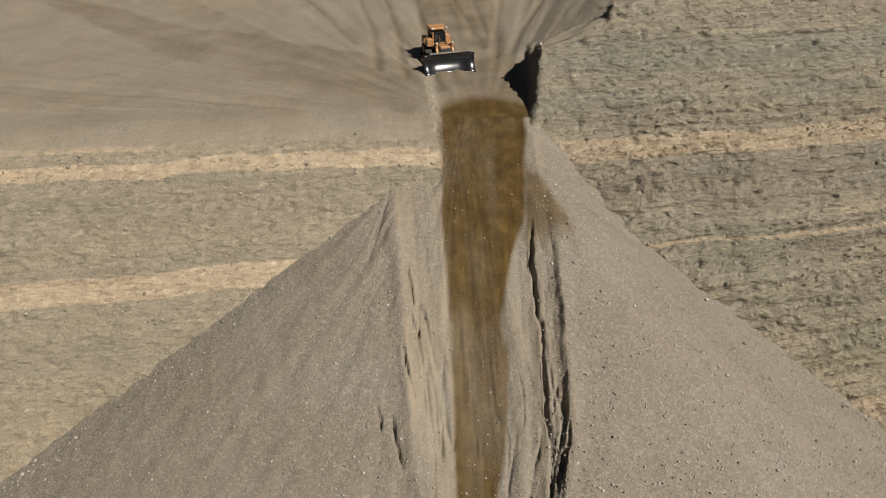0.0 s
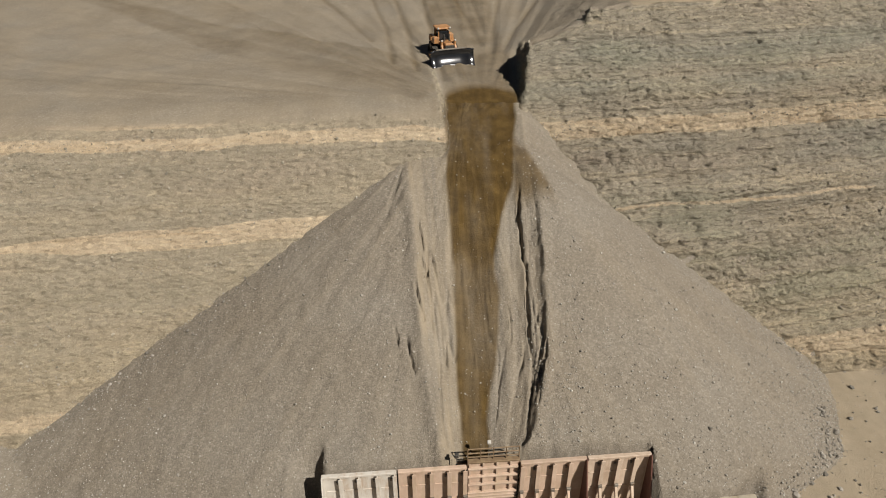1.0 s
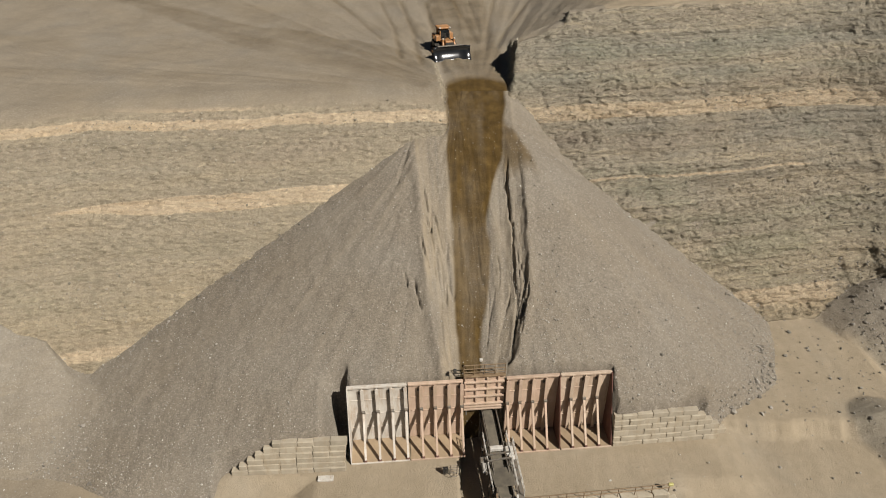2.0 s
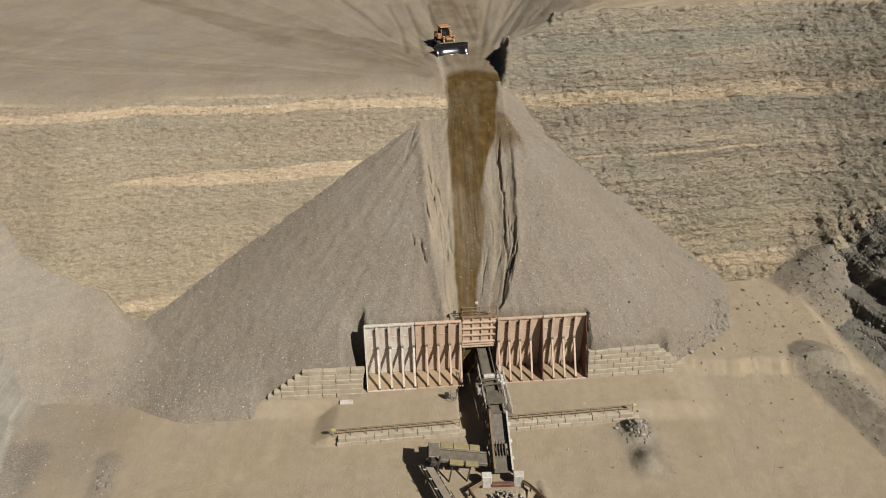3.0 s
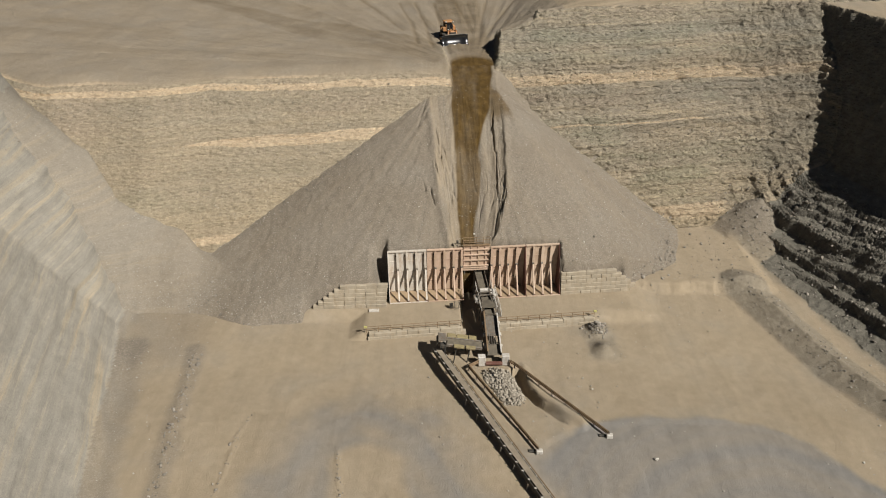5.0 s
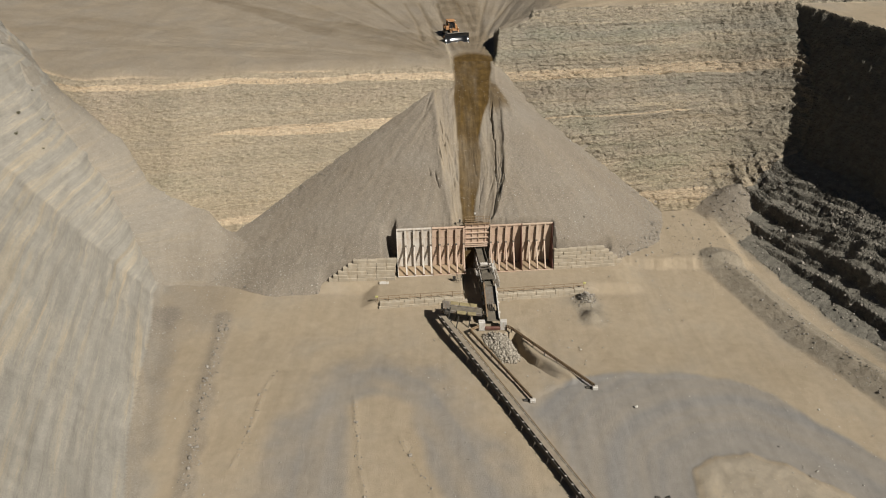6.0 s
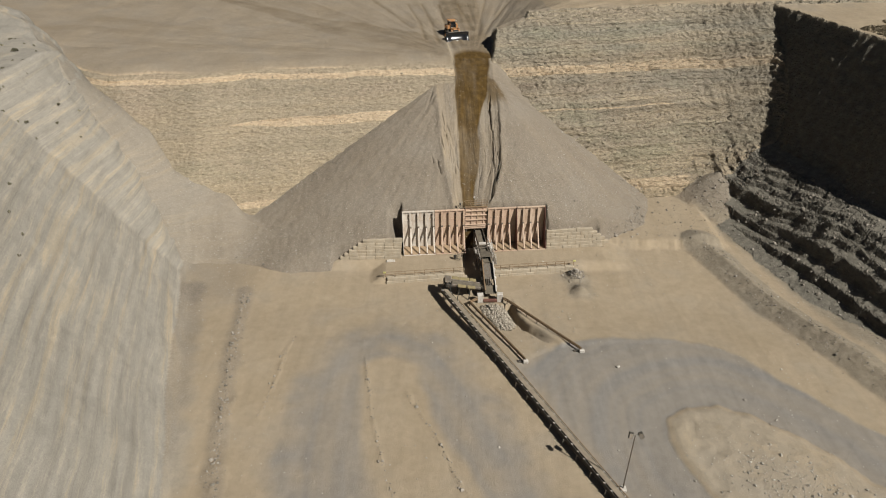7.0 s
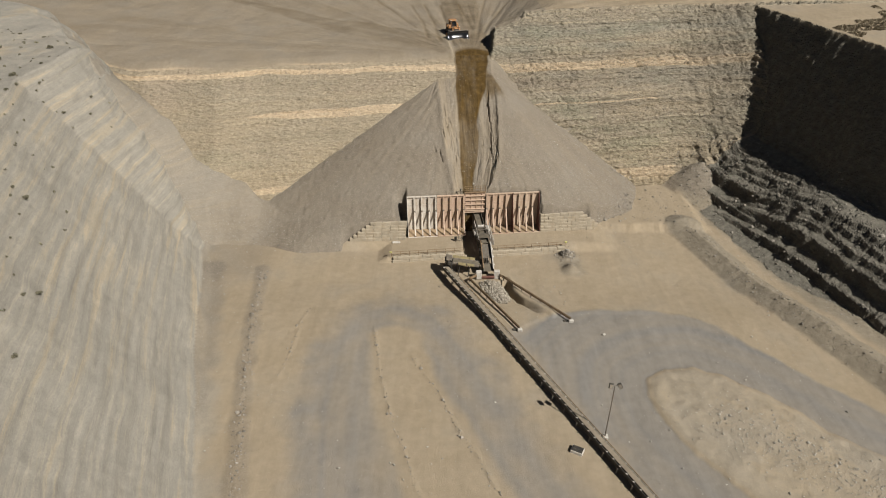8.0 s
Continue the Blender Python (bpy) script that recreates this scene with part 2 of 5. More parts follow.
def pile_height(x, y):
    dx = np.where(x < 1, 0.72 * np.maximum(0, -5 - x), 1.12 * np.maximum(0, x - 9))
    z = 27.4 - 0.625 * np.sqrt(dx * dx + np.maximum(57 - y, 0) ** 2 + 0.5) + 0.3 * np.clip(y - 57, 0, 9) - 1.0 * np.maximum(0, y - 66)
    u, v = to_wall(x, y)
    # the runnel that the pushed material has worn down to the gate
    t = np.clip((y - 27) / 30, 0, 1)
    wob = 0.35 * fbm(0.2, y * 0.35, seed=41)
    left, right = 0.3 - 5.2 * t ** 0.6 + wob, 5.6 + 3.7 * np.clip(t * 3, 0, 1) ** 0.6 + wob
    trough = step(left - 0.5, left + 0.25, x) * step(right + 0.35, right - 0.15, x)
    bowl = np.clip(1 - ((x - (left + right) / 2) / ((right - left) / 2 + 0.1)) ** 2, 0, 1)
    z = z - (0.45 + 1.0 * bowl) * trough * step(54, 46, y) + 0.35 * step(55, 57, y) * step(5.2, 4.4, np.abs(x - 4.1))
    z = z + 0.35 * np.exp(-((x - left + 0.5) / 0.8) ** 2) * step(57, 50, y) + 0.3 * np.exp(-((x - right - 0.5) / 0.8) ** 2) * step(57, 50, y)
    torn = np.clip(0.55 + 1.3 * fbm(x * 0.2, y * 0.22, octaves=3, seed=42), 0, 1.2)
    jag = np.interp(y, [30, 36, 39, 46, 51.5], [7.0, 7.9, 8.0, 7.8, 7.4]) + 0.22 * fbm(0.4, y * 0.8, octaves=3, seed=43)
    z = z - 0.95 * np.clip(torn + 0.3, 0, 1.2) * (step(jag - 0.14, jag - 0.02, x) * step(jag + 0.32, jag + 0.06, x)) * step(54, 51, y) * step(29, 33, y)
    split = jag + 0.55 + 0.3 * fbm(1.4, y * 0.7, octaves=3, seed=44)
    z = z - 0.3 * np.clip(torn, 0, 1) * step(split - 0.12, split, x) * step(split + 0.25, split + 0.05, x) * step(48, 44, y) * step(27, 32, y)
    # short slips along the other bank
    for k, (x0, y0, x1, y1) in enumerate(SLIPS):
        t2 = np.clip((y - y1) / (y0 - y1), 0, 1)
        mid = x1 + (x0 - x1) * t2 + 0.16 * fbm(k * 3.1, y * 0.9, octaves=3, seed=45)
        z = z - (0.22 if k < 2 else 0.55) * step(mid - 0.22, mid - 0.02, x) * step(mid + 0.16, mid + 0.03, x) * np.clip(np.sin(t2 * math.pi) * 1.6, 0, 1) * ((y < y0) & (y > y1))
    return z


def land_height(x, y):
    fh, rh = face_height(x, y), right_wall_height(x, y)
    z = smooth_max(fh, rh, 0.03 + 9.0 * step(35, 22, np.maximum(fh, rh)))
    z = np.maximum(z, hill_height(x, y))
    return smooth_max(z, floor_height(x, y), 0.002 + 3.0 * step(-36, -46, x))


# ---- materials ----
def tree(name):
    m = bpy.data.materials.new(name)
    m.use_nodes = True
    return m, m.node_tree, m.node_tree.nodes["Principled BSDF"]


def add(nt, kind, **values):
    n = nt.nodes.new("ShaderNode" + kind)
    for key, value in values.items():
        n.inputs[key.replace("_", " ")].default_value = value
    return n


def noise_node(nt, vec, scale, detail=4.0, rough=0.55):
    n = add(nt, "TexNoise", Scale=scale, Detail=detail, Roughness=rough)
    nt.links.new(vec, n.inputs["Vector"])
    return n.outputs["Fac"]


def ramp(nt, fac, stops):
    n = nt.nodes.new("ShaderNodeValToRGB")
    while len(n.color_ramp.elements) < len(stops):
        n.color_ramp.elements.new(0.5)
    for e, (p, c) in zip(n.color_ramp.elements, stops):
        e.position = p
        e.color = (*c, 1) if len(c) == 3 else c
    nt.links.new(fac, n.inputs[0])
    return n.outputs[0]


def mix(nt, fac, a, b, blend="MIX"):
    n = nt.nodes.new("ShaderNodeMix")
    n.data_type, n.blend_type = "RGBA", blend
    for sock, val in ((n.inputs[0], fac), (n.inputs[6], a), (n.inputs[7], b)):
        if isinstance(val, (int, float)):
            sock.default_value = val
        elif isinstance(val, tuple):
            sock.default_value = (*val, 1)
        else:
            nt.links.new(val, sock)
    return n.outputs[2]


def maths(nt, op, a, b=0.0):
    n = nt.nodes.new("ShaderNodeMath")
    n.operation = op
    for sock, val in zip(n.inputs, (a, b)):
        if isinstance(val, (int, float)):
            sock.default_value = val
        else:
            nt.links.new(val, sock)
    return n.outputs[0]


def stretched(nt, vec, sx, sy, sz):
    n = nt.nodes.new("ShaderNodeMapping")
    n.inputs["Scale"].default_value = (sx, sy, sz)
    nt.links.new(vec, n.inputs["Vector"])
    return n.outputs[0]


def bump(nt, bsdf, height, strength, distance, before=None):
    n = add(nt, "Bump", Strength=strength, Distance=distance)
    nt.links.new(height, n.inputs["Height"])
    if before:
        nt.links.new(before, n.inputs["Normal"])
    nt.links.new(n.outputs[0], bsdf.inputs["Normal"])
    return n.outputs[0]


def add_noise_vector(nt, vec, scale):
    n = add(nt, "TexNoise", Scale=scale, Detail=4.0)
    nt.links.new(vec, n.inputs["Vector"])
    return n.outputs["Color"]


def scaled_albedo(nt, colour):
    """Scales every base colour down evenly, so less bounced light fills the shade."""
    return mix(nt, 1.0, colour, (0.63, 0.625, 0.62), "MULTIPLY")


def ground_material(name):
    """Quarry earth: strata on the faces, gravel, fresh brown dirt, road dust and rubble by painted zones."""
    m, nt, b = tree(name)
    pos = nt.nodes.new("ShaderNodeNewGeometry").outputs["Position"]
    zones = []
    for attr in ("zone_a", "zone_b"):
        a = nt.nodes.new("ShaderNodeAttribute")
        a.attribute_name = attr
        sep = nt.nodes.new("ShaderNodeSeparateColor")
        nt.links.new(a.outputs["Color"], sep.inputs[0])
        zones.append(sep.outputs)
    (face, gravel, fresh), (road, rubble, pale) = [list(z)[:3] for z in zones]
    st = nt.nodes.new("ShaderNodeAttribute")
    st.attribute_name = "strat"
    big = noise_node(nt, pos, 0.09, 4)
    mid = noise_node(nt, pos, 0.7, 5)
    fine = noise_node(nt, pos, 5.0, 6, 0.65)
    grain = noise_node(nt, pos, 22.0, 3, 0.7)
    bed = noise_node(nt, stretched(nt, pos, 0.035, 0.05, 2.4), 1.0, 5, 0.6)
    # floor
    soil = ramp(nt, big, [(0.3, (0.37, 0.298, 0.207)), (0.55, (0.40, 0.33, 0.24)), (0.72, (0.36, 0.313, 0.248))])
    soil = mix(nt, 0.35, soil, ramp(nt, mid, [(0.3, (0.33, 0.27, 0.19)), (0.7, (0.47, 0.39, 0.285))]))
    drag = noise_node(nt, stretched(nt, pos, 0.55, 0.05, 0.3), 1.0, 6, 0.6)
    soil = mix(nt, 0.32, soil, mix(nt, 1.0, soil, ramp(nt, drag, [(0.3, (0.80, 0.80, 0.81)), (0.5, (1.0, 1.0, 1.0)), (0.7, (1.14, 1.13, 1.12))]), "MULTIPLY"))
    # strata
    warp = maths(nt, "MULTIPLY", maths(nt, "SUBTRACT", bed, 0.5), 1.1)
    level = maths(nt, "DIVIDE", maths(nt, "ADD", st.outputs["Fac"], warp), 40.0)
    g1, g2, tan, ora = (0.385, 0.338, 0.268), (0.435, 0.382, 0.30), (0.48, 0.402, 0.29), (0.56, 0.435, 0.27)
    beds = ramp(nt, level, [(0.0, tan), (0.05, (0.47, 0.39, 0.275)), (0.16, (0.42, 0.36, 0.275)), (0.26, (0.45, 0.385, 0.285)), (0.34, (0.43, 0.37, 0.285)), (0.42, (0.40, 0.35, 0.27)), (0.48, g2),
                            (0.54, g1), (0.60, g2), (0.64, (0.37, 0.33, 0.268)), (0.70, (0.36, 0.325, 0.268)), (0.77, g2), (0.81, g1), (0.85, (0.36, 0.338, 0.275)), (0.88, g2), (0.93, (0.375, 0.345, 0.285)), (0.99, (0.41, 0.37, 0.30))])
    hue = noise_node(nt, stretched(nt, pos, 0.03, 0.03, 0.16), 1.0, 4, 0.6)
    beds = mix(nt, 1.0, beds, ramp(nt, hue, [(0.32, (0.90, 0.95, 0.92)), (0.45, (1.0, 1.0, 1.0)), (0.56, (1.05, 1.02, 0.97)), (0.70, (1.03, 0.97, 0.96))]), "MULTIPLY")
    thin = ramp(nt, bed, [(0.30, (0.72, 0.71, 0.70)), (0.42, (1.04, 1.03, 1.01)), (0.50, (0.88, 0.87, 0.86)), (0.58, (1.10, 1.08, 1.04)), (0.70, (1.20, 1.15, 1.06))])
    rock = mix(nt, 0.35, beds, mix(nt, 1.0, beds, thin, "MULTIPLY"))
    place = nt.nodes.new("ShaderNodeSeparateXYZ")
    nt.links.new(pos, place.inputs[0])
    east = nt.nodes.new("ShaderNodeMapRange")
    nt.links.new(place.outputs[0], east.inputs[0])
    for sock, val in zip(east.inputs[1:5], (0.0, 16.0, 0.5, 1.0)):
        sock.default_value = val
    bold = east.outputs[0]
    rock = mix(nt, maths(nt, "MULTIPLY", maths(nt, "SUBTRACT", 1.0, bold), 0.9), rock, ramp(nt, mid, [(0.3, (0.355, 0.298, 0.214)), (0.7, (0.435, 0.37, 0.272))]))
    # thin beds, each with its own tone
    lay = noise_node(nt, stretched(nt, pos, 0.035, 0.035, 1.15), 1.0, 5, 0.7)
    rock = mix(nt, bold, rock, mix(nt, 1.0, rock, ramp(nt, lay, [(0.30, (0.80, 0.80, 0.80)), (0.40, (0.97, 0.97, 0.96)), (0.46, (1.10, 1.09, 1.07)), (0.50, (0.93, 0.93, 0.93)), (0.56, (1.05, 1.04, 1.03)), (0.62, (1.22, 1.20, 1.15)), (0.70, (1.0, 0.99, 0.98))]), "MULTIPLY"))
    pb = nt.nodes.new("ShaderNodeAttribute")
    pb.attribute_name = "pale_bed"
    fray = maths(nt, "MULTIPLY", maths(nt, "SUBTRACT", noise_node(nt, stretched(nt, pos, 0.6, 0.6, 1.8), 1.0, 4, 0.55), 0.5), 0.8)
    sandy = ramp(nt, maths(nt, "ADD", pb.outputs["Fac"], fray), [(0.30, (0, 0, 0)), (0.62, (1, 1, 1))])
    sand_c = ramp(nt, noise_node(nt, stretched(nt, pos, 0.12, 0.12, 1.6), 1.0, 6, 0.6), [(0.3, (0.57, 0.435, 0.29)), (0.5, (0.67, 0.54, 0.385)), (0.7, (0.63, 0.475, 0.31))])
    rock = mix(nt, maths(nt, "MULTIPLY", sandy, 0.8), rock, sand_c)
    # mixed cobble tones; the darkest cells paint in the shade of small pits
    face_cells = add(nt, "TexVoronoi", Scale=2.4)
    nt.links.new(stretched(nt, pos, 0.75, 0.75, 1.7), face_cells.inputs["Vector"])
    cobble_and_shade = nt.nodes.new("ShaderNodeSeparateColor")
    nt.links.new(face_cells.outputs["Color"], cobble_and_shade.inputs[0])
    rock = mix(nt, 0.62, rock, mix(nt, 1.0, rock, ramp(nt, cobble_and_shade.outputs[0], [(0.0, (0.62, 0.61, 0.60)), (0.15, (0.90, 0.895, 0.89)), (0.45, (1.0, 1.0, 1.0)), (0.8, (1.05, 1.05, 1.04)), (1.0, (1.30, 1.28, 1.24))]), "MULTIPLY"))
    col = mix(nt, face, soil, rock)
    seam = noise_node(nt, stretched(nt, pos, 0.05, 0.03, 0.75), 1.0, 8, 0.66)
    pale_c = ramp(nt, seam, [(0.26, (0.27, 0.258, 0.228)), (0.38, (0.395, 0.375, 0.335)), (0.46, (0.33, 0.315, 0.283)), (0.54, (0.40, 0.377, 0.33)), (0.61, (0.47, 0.405, 0.305)), (0.66, (0.44, 0.39, 0.31)), (0.78, (0.36, 0.34, 0.30))])
    vein = noise_node(nt, stretched(nt, pos, 0.05, 0.05, 1.0), 1.0, 7, 0.72)
    pale_c = mix(nt, 0.8, pale_c, mix(nt, 1.0, pale_c, ramp(nt, vein, [(0.34, (0.66, 0.67, 0.68)), (0.42, (0.95, 0.95, 0.95)), (0.50, (0.92, 0.92, 0.92)), (0.55, (1.06, 1.04, 1.02)), (0.60, (1.28, 1.22, 1.12)), (0.66, (1.0, 0.99, 0.97))]), "MULTIPLY"))
    pale_c = mix(nt, 0.25, pale_c, ramp(nt, mid, [(0.3, (0.30, 0.285, 0.25)), (0.7, (0.45, 0.42, 0.37))]))
    col = mix(nt, pale, col, pale_c)
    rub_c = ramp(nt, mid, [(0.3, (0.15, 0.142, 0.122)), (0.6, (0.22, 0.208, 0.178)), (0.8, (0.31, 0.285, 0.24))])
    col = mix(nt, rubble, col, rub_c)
    cell = add(nt, "TexVoronoi", Scale=6.5)
    nt.links.new(pos, cell.inputs["Vector"])
    pebble = nt.nodes.new("ShaderNodeSeparateColor")
    nt.links.new(cell.outputs["Color"], pebble.inputs[0])
    grav_c = ramp(nt, pebble.outputs[0], [(0.05, (0.13, 0.113, 0.092)), (0.45, (0.235, 0.205, 0.166)), (0.8, (0.297, 0.26, 0.214)), (0.98, (0.48, 0.43, 0.37))])
    grav_c = mix(nt, 0.62, grav_c, ramp(nt, big, [(0.3, (0.24, 0.20, 0.155)), (0.7, (0.285, 0.253, 0.213))]))
    col = mix(nt, gravel, col, grav_c)
    road_c = ramp(nt, mid, [(0.3, (0.21, 0.203, 0.195)), (0.7, (0.275, 0.265, 0.252))])
    road_c = mix(nt, 0.5, road_c, ramp(nt, drag, [(0.3, (0.205, 0.198, 0.19)), (0.7, (0.32, 0.308, 0.292))]))
    col = mix(nt, road, col, road_c)
    fresh_c = ramp(nt, mid, [(0.25, (0.066, 0.040, 0.012)), (0.5, (0.098, 0.060, 0.018)), (0.8, (0.148, 0.094, 0.031))])
    slide = noise_node(nt, stretched(nt, pos, 1.3, 0.10, 0.16), 1.0, 7, 0.68)
    fresh_c = mix(nt, 0.75, fresh_c, mix(nt, 1.0, fresh_c, ramp(nt, slide, [(0.32, (0.78, 0.77, 0.76)), (0.5, (1.0, 1.0, 1.0)), (0.68, (1.22, 1.21, 1.2))]), "MULTIPLY"))
    col = mix(nt, fresh, col, fresh_c)
    rocky = maths(nt, "MINIMUM", maths(nt, "ADD", maths(nt, "ADD", face, rubble), maths(nt, "MULTIPLY", pale, 0.7)), 1.0)
    shards = ramp(nt, pebble.outputs[1], [(0.0, (0.55, 0.545, 0.54)), (0.2, (0.86, 0.857, 0.85)), (0.5, (1.0, 1.0, 1.0)), (0.8, (1.08, 1.08, 1.07)), (1.0, (1.38, 1.36, 1.33))])
    col = mix(nt, maths(nt, "MULTIPLY", rocky, 0.35), col, mix(nt, 1.0, col, shards, "MULTIPLY"))
    lumps = ramp(nt, noise_node(nt, stretched(nt, pos, 0.7, 0.7, 1.3), 1.7, 5, 0.68), [(0.30, (0.68, 0.675, 0.67)), (0.45, (0.96, 0.96, 0.96)), (0.55, (1.0, 1.0, 1.0)), (0.70, (1.24, 1.23, 1.21))])
    coarse = maths(nt, "MINIMUM", maths(nt, "ADD", maths(nt, "ADD", face, rubble), maths(nt, "MULTIPLY", pale, 0.6)), 1.0)
    col = mix(nt, maths(nt, "ADD", maths(nt, "MULTIPLY", coarse, 0.25), maths(nt, "ADD", maths(nt, "MULTIPLY", gravel, 0.05), 0.14)), col, mix(nt, 1.0, col, lumps, "MULTIPLY"))
    speck = ramp(nt, grain, [(0.28, (0.72, 0.71, 0.70)), (0.5, (1.0, 1.0, 1.0)), (0.74, (1.22, 1.21, 1.19))])
    col = mix(nt, maths(nt, "ADD", maths(nt, "MULTIPLY", maths(nt, "MINIMUM", maths(nt, "ADD", coarse, gravel), 1.0), 0.30), 0.28), col, mix(nt, 1.0, col, speck, "MULTIPLY"))
    nt.links.new(scaled_albedo(nt, col), b.inputs["Base Color"])
    b.inputs["Roughness"].default_value = 0.95
    b.inputs["Specular IOR Level"].default_value = 0.15
    crag = noise_node(nt, stretched(nt, pos, 0.6, 0.6, 1.4), 2.0, 9, 0.74)
    n0 = bump(nt, b, maths(nt, "MULTIPLY", maths(nt, "MULTIPLY", crag, face), bold), 1.0, 0.7)
    knob = add(nt, "TexVoronoi", Scale=1.5)
    nt.links.new(mix(nt, 0.12, stretched(nt, pos, 0.6, 0.8, 1.6), add_noise_vector(nt, pos, 1.4)), knob.inputs["Vector"])
    n0 = bump(nt, b, maths(nt, "MULTIPLY", maths(nt, "MULTIPLY", knob.outputs["Distance"], maths(nt, "MAXIMUM", face, maths(nt, "MULTIPLY", rubble, 0.35))), bold), 0.85, -0.5, n0)
    n0 = bump(nt, b, maths(nt, "MULTIPLY", maths(nt, "MULTIPLY", lay, face), maths(nt, "SUBTRACT", bold, 0.4)), 0.8, 0.8, n0)
    n1 = bump(nt, b, fine, 0.7, 0.16, n0)
    stone = bump(nt, b, maths(nt, "MULTIPLY", maths(nt, "SUBTRACT", 1.0, cell.outputs["Distance"]), maths(nt, "MINIMUM", maths(nt, "ADD", gravel, rocky), 1.0)), 0.5, 0.07, n1)
    n2 = bump(nt, b, grain, 0.6, 0.04, stone)
    rough = add(nt, "Bump", Strength=0.4, Distance=0.4)
    nt.links.new(maths(nt, "MULTIPLY", maths(nt, "MULTIPLY", bed, face), maths(nt, "SUBTRACT", bold, 0.45)), rough.inputs["Height"])
    nt.links.new(n2, rough.inputs["Normal"])
    nt.links.new(rough.outputs[0], b.inputs["Normal"])
    return m


def plain_material(name, dark, light, rough=0.7, metal=0.0, scale=1.5, bump_by=0.02, stain=None):
    m, nt, b = tree(name)
    pos = nt.nodes.new("ShaderNodeNewGeometry").outputs["Position"]
    rnd = nt.nodes.new("ShaderNodeObjectInfo").outputs["Random"]
    c = ramp(nt, noise_node(nt, pos, scale, 6, 0.6), [(0.3, dark), (0.7, light)])
    c = mix(nt, 0.25, c, mix(nt, 1.0, c, ramp(nt, rnd, [(0.0, (0.65, 0.65, 0.65)), (1.0, (1.35, 1.35, 1.35))]), "MULTIPLY"))
    if stain:
        c = mix(nt, maths(nt, "MULTIPLY", ramp(nt, noise_node(nt, stretched(nt, pos, 1, 1, 0.25), scale * 1.7, 6, 0.7), [(0.48, (0, 0, 0)), (0.66, (1, 1, 1))]), 0.75), c, stain)
    nt.links.new(scaled_albedo(nt, c), b.inputs["Base Color"])
    b.inputs["Roughness"].default_value, b.inputs["Metallic"].default_value = rough, metal
    if bump_by:
        bump(nt, b, noise_node(nt, pos, scale * 8, 5, 0.65), 0.5, bump_by)
    return m


EARTH = ground_material("quarry_earth")
PINK = plain_material("dusty_pink_paint", (0.55, 0.385, 0.285), (0.68, 0.51, 0.395), 0.6, 0, 0.8, 0.01, (0.50, 0.38, 0.26))
PALE = plain_material("faded_white_paint", (0.64, 0.58, 0.51), (0.78, 0.73, 0.66), 0.6, 0, 0.8, 0.01, (0.50, 0.38, 0.28))
BLEACHED = plain_material("bleached_pink_paint", (0.58, 0.44, 0.33), (0.70, 0.56, 0.44), 0.6, 0, 0.8, 0.01, (0.44, 0.31, 0.22))
REDBROWN = plain_material("red_oxide_steel", (0.12, 0.045, 0.034), (0.18, 0.075, 0.055), 0.65, 0, 0.8, 0.01, (0.22, 0.13, 0.085))
DUST = plain_material("dusty_steel_floor", (0.34, 0.245, 0.155), (0.43, 0.32, 0.205), 0.9, 0, 0.6, 0.02)
BLOCK = plain_material("pale_concrete_block", (0.40, 0.345, 0.262), (0.52, 0.455, 0.355), 0.9, 0, 0.9, 0.03, (0.40, 0.32, 0.22))
STEEL = plain_material("weathered_grey_steel", (0.16, 0.145, 0.125), (0.30, 0.27, 0.23), 0.6, 0.3, 2.0, 0.01, (0.22, 0.14, 0.08))
WHITE_STEEL = plain_material("chalky_white_steel", (0.55, 0.52, 0.48), (0.70, 0.67, 0.62), 0.6, 0, 1.5, 0.01, (0.40, 0.32, 0.24))
DARK = plain_material("black_rubber", (0.018, 0.017, 0.016), (0.05, 0.046, 0.04), 0.8, 0, 2.0, 0.01, (0.16, 0.13, 0.09))
BELT = plain_material("dusty_belt", (0.10, 0.085, 0.065), (0.20, 0.17, 0.125), 0.9, 0, 1.2, 0.02)
RUST = plain_material("rusty_pipe", (0.20, 0.125, 0.07), (0.34, 0.24, 0.14), 0.7, 0.2, 2.0, 0.01)
OLIVE = plain_material("faded_yellow_cover", (0.25, 0.205, 0.10), (0.34, 0.285, 0.145), 0.75, 0, 1.5, 0.01, (0.27, 0.21, 0.13))
BLADE = plain_material("polished_blade_steel", (0.07, 0.07, 0.074), (0.11, 0.11, 0.114), 0.16, 0.85, 0.6, 0.002)
GLASS = plain_material("dark_cab_glass", (0.01, 0.012, 0.014), (0.02, 0.022, 0.024), 0.08, 0, 1.0, 0)


# ---- mesh helpers ----
def part(name, bm, material, parent=None, label="", smooth=False):
    me = bpy.data.meshes.new(name)
    bm.to_mesh(me)
    bm.free()
    me.materials.append(material)
    if smooth:
        for p in me.polygons:
            p.use_smooth = True
    ob = new(name, me)
    ob.parent = parent
    if label:
        tagged(ob, label)
    return ob


def thing(name, m, label, category, group="", kind=""):
    ob = new(name)
    ob.matrix_world = m
    return tagged(ob, label, category, group, kind)


def box(bm, size, at, turn=None, bevel=0.0):
    """A box by its size and middle, with its edges taken off."""
    m = Matrix.Translation(at) @ (turn if turn else Matrix()) @ Matrix.Diagonal((*size, 1))
    made = bmesh.ops.create_cube(bm, size=1, matrix=m)["verts"]
    if bevel:
        edges = list({e for v in made for e in v.link_edges})
        bmesh.ops.bevel(bm, geom=edges, offset=bevel, segments=1, affect="EDGES", profile=0.5)
    return bm


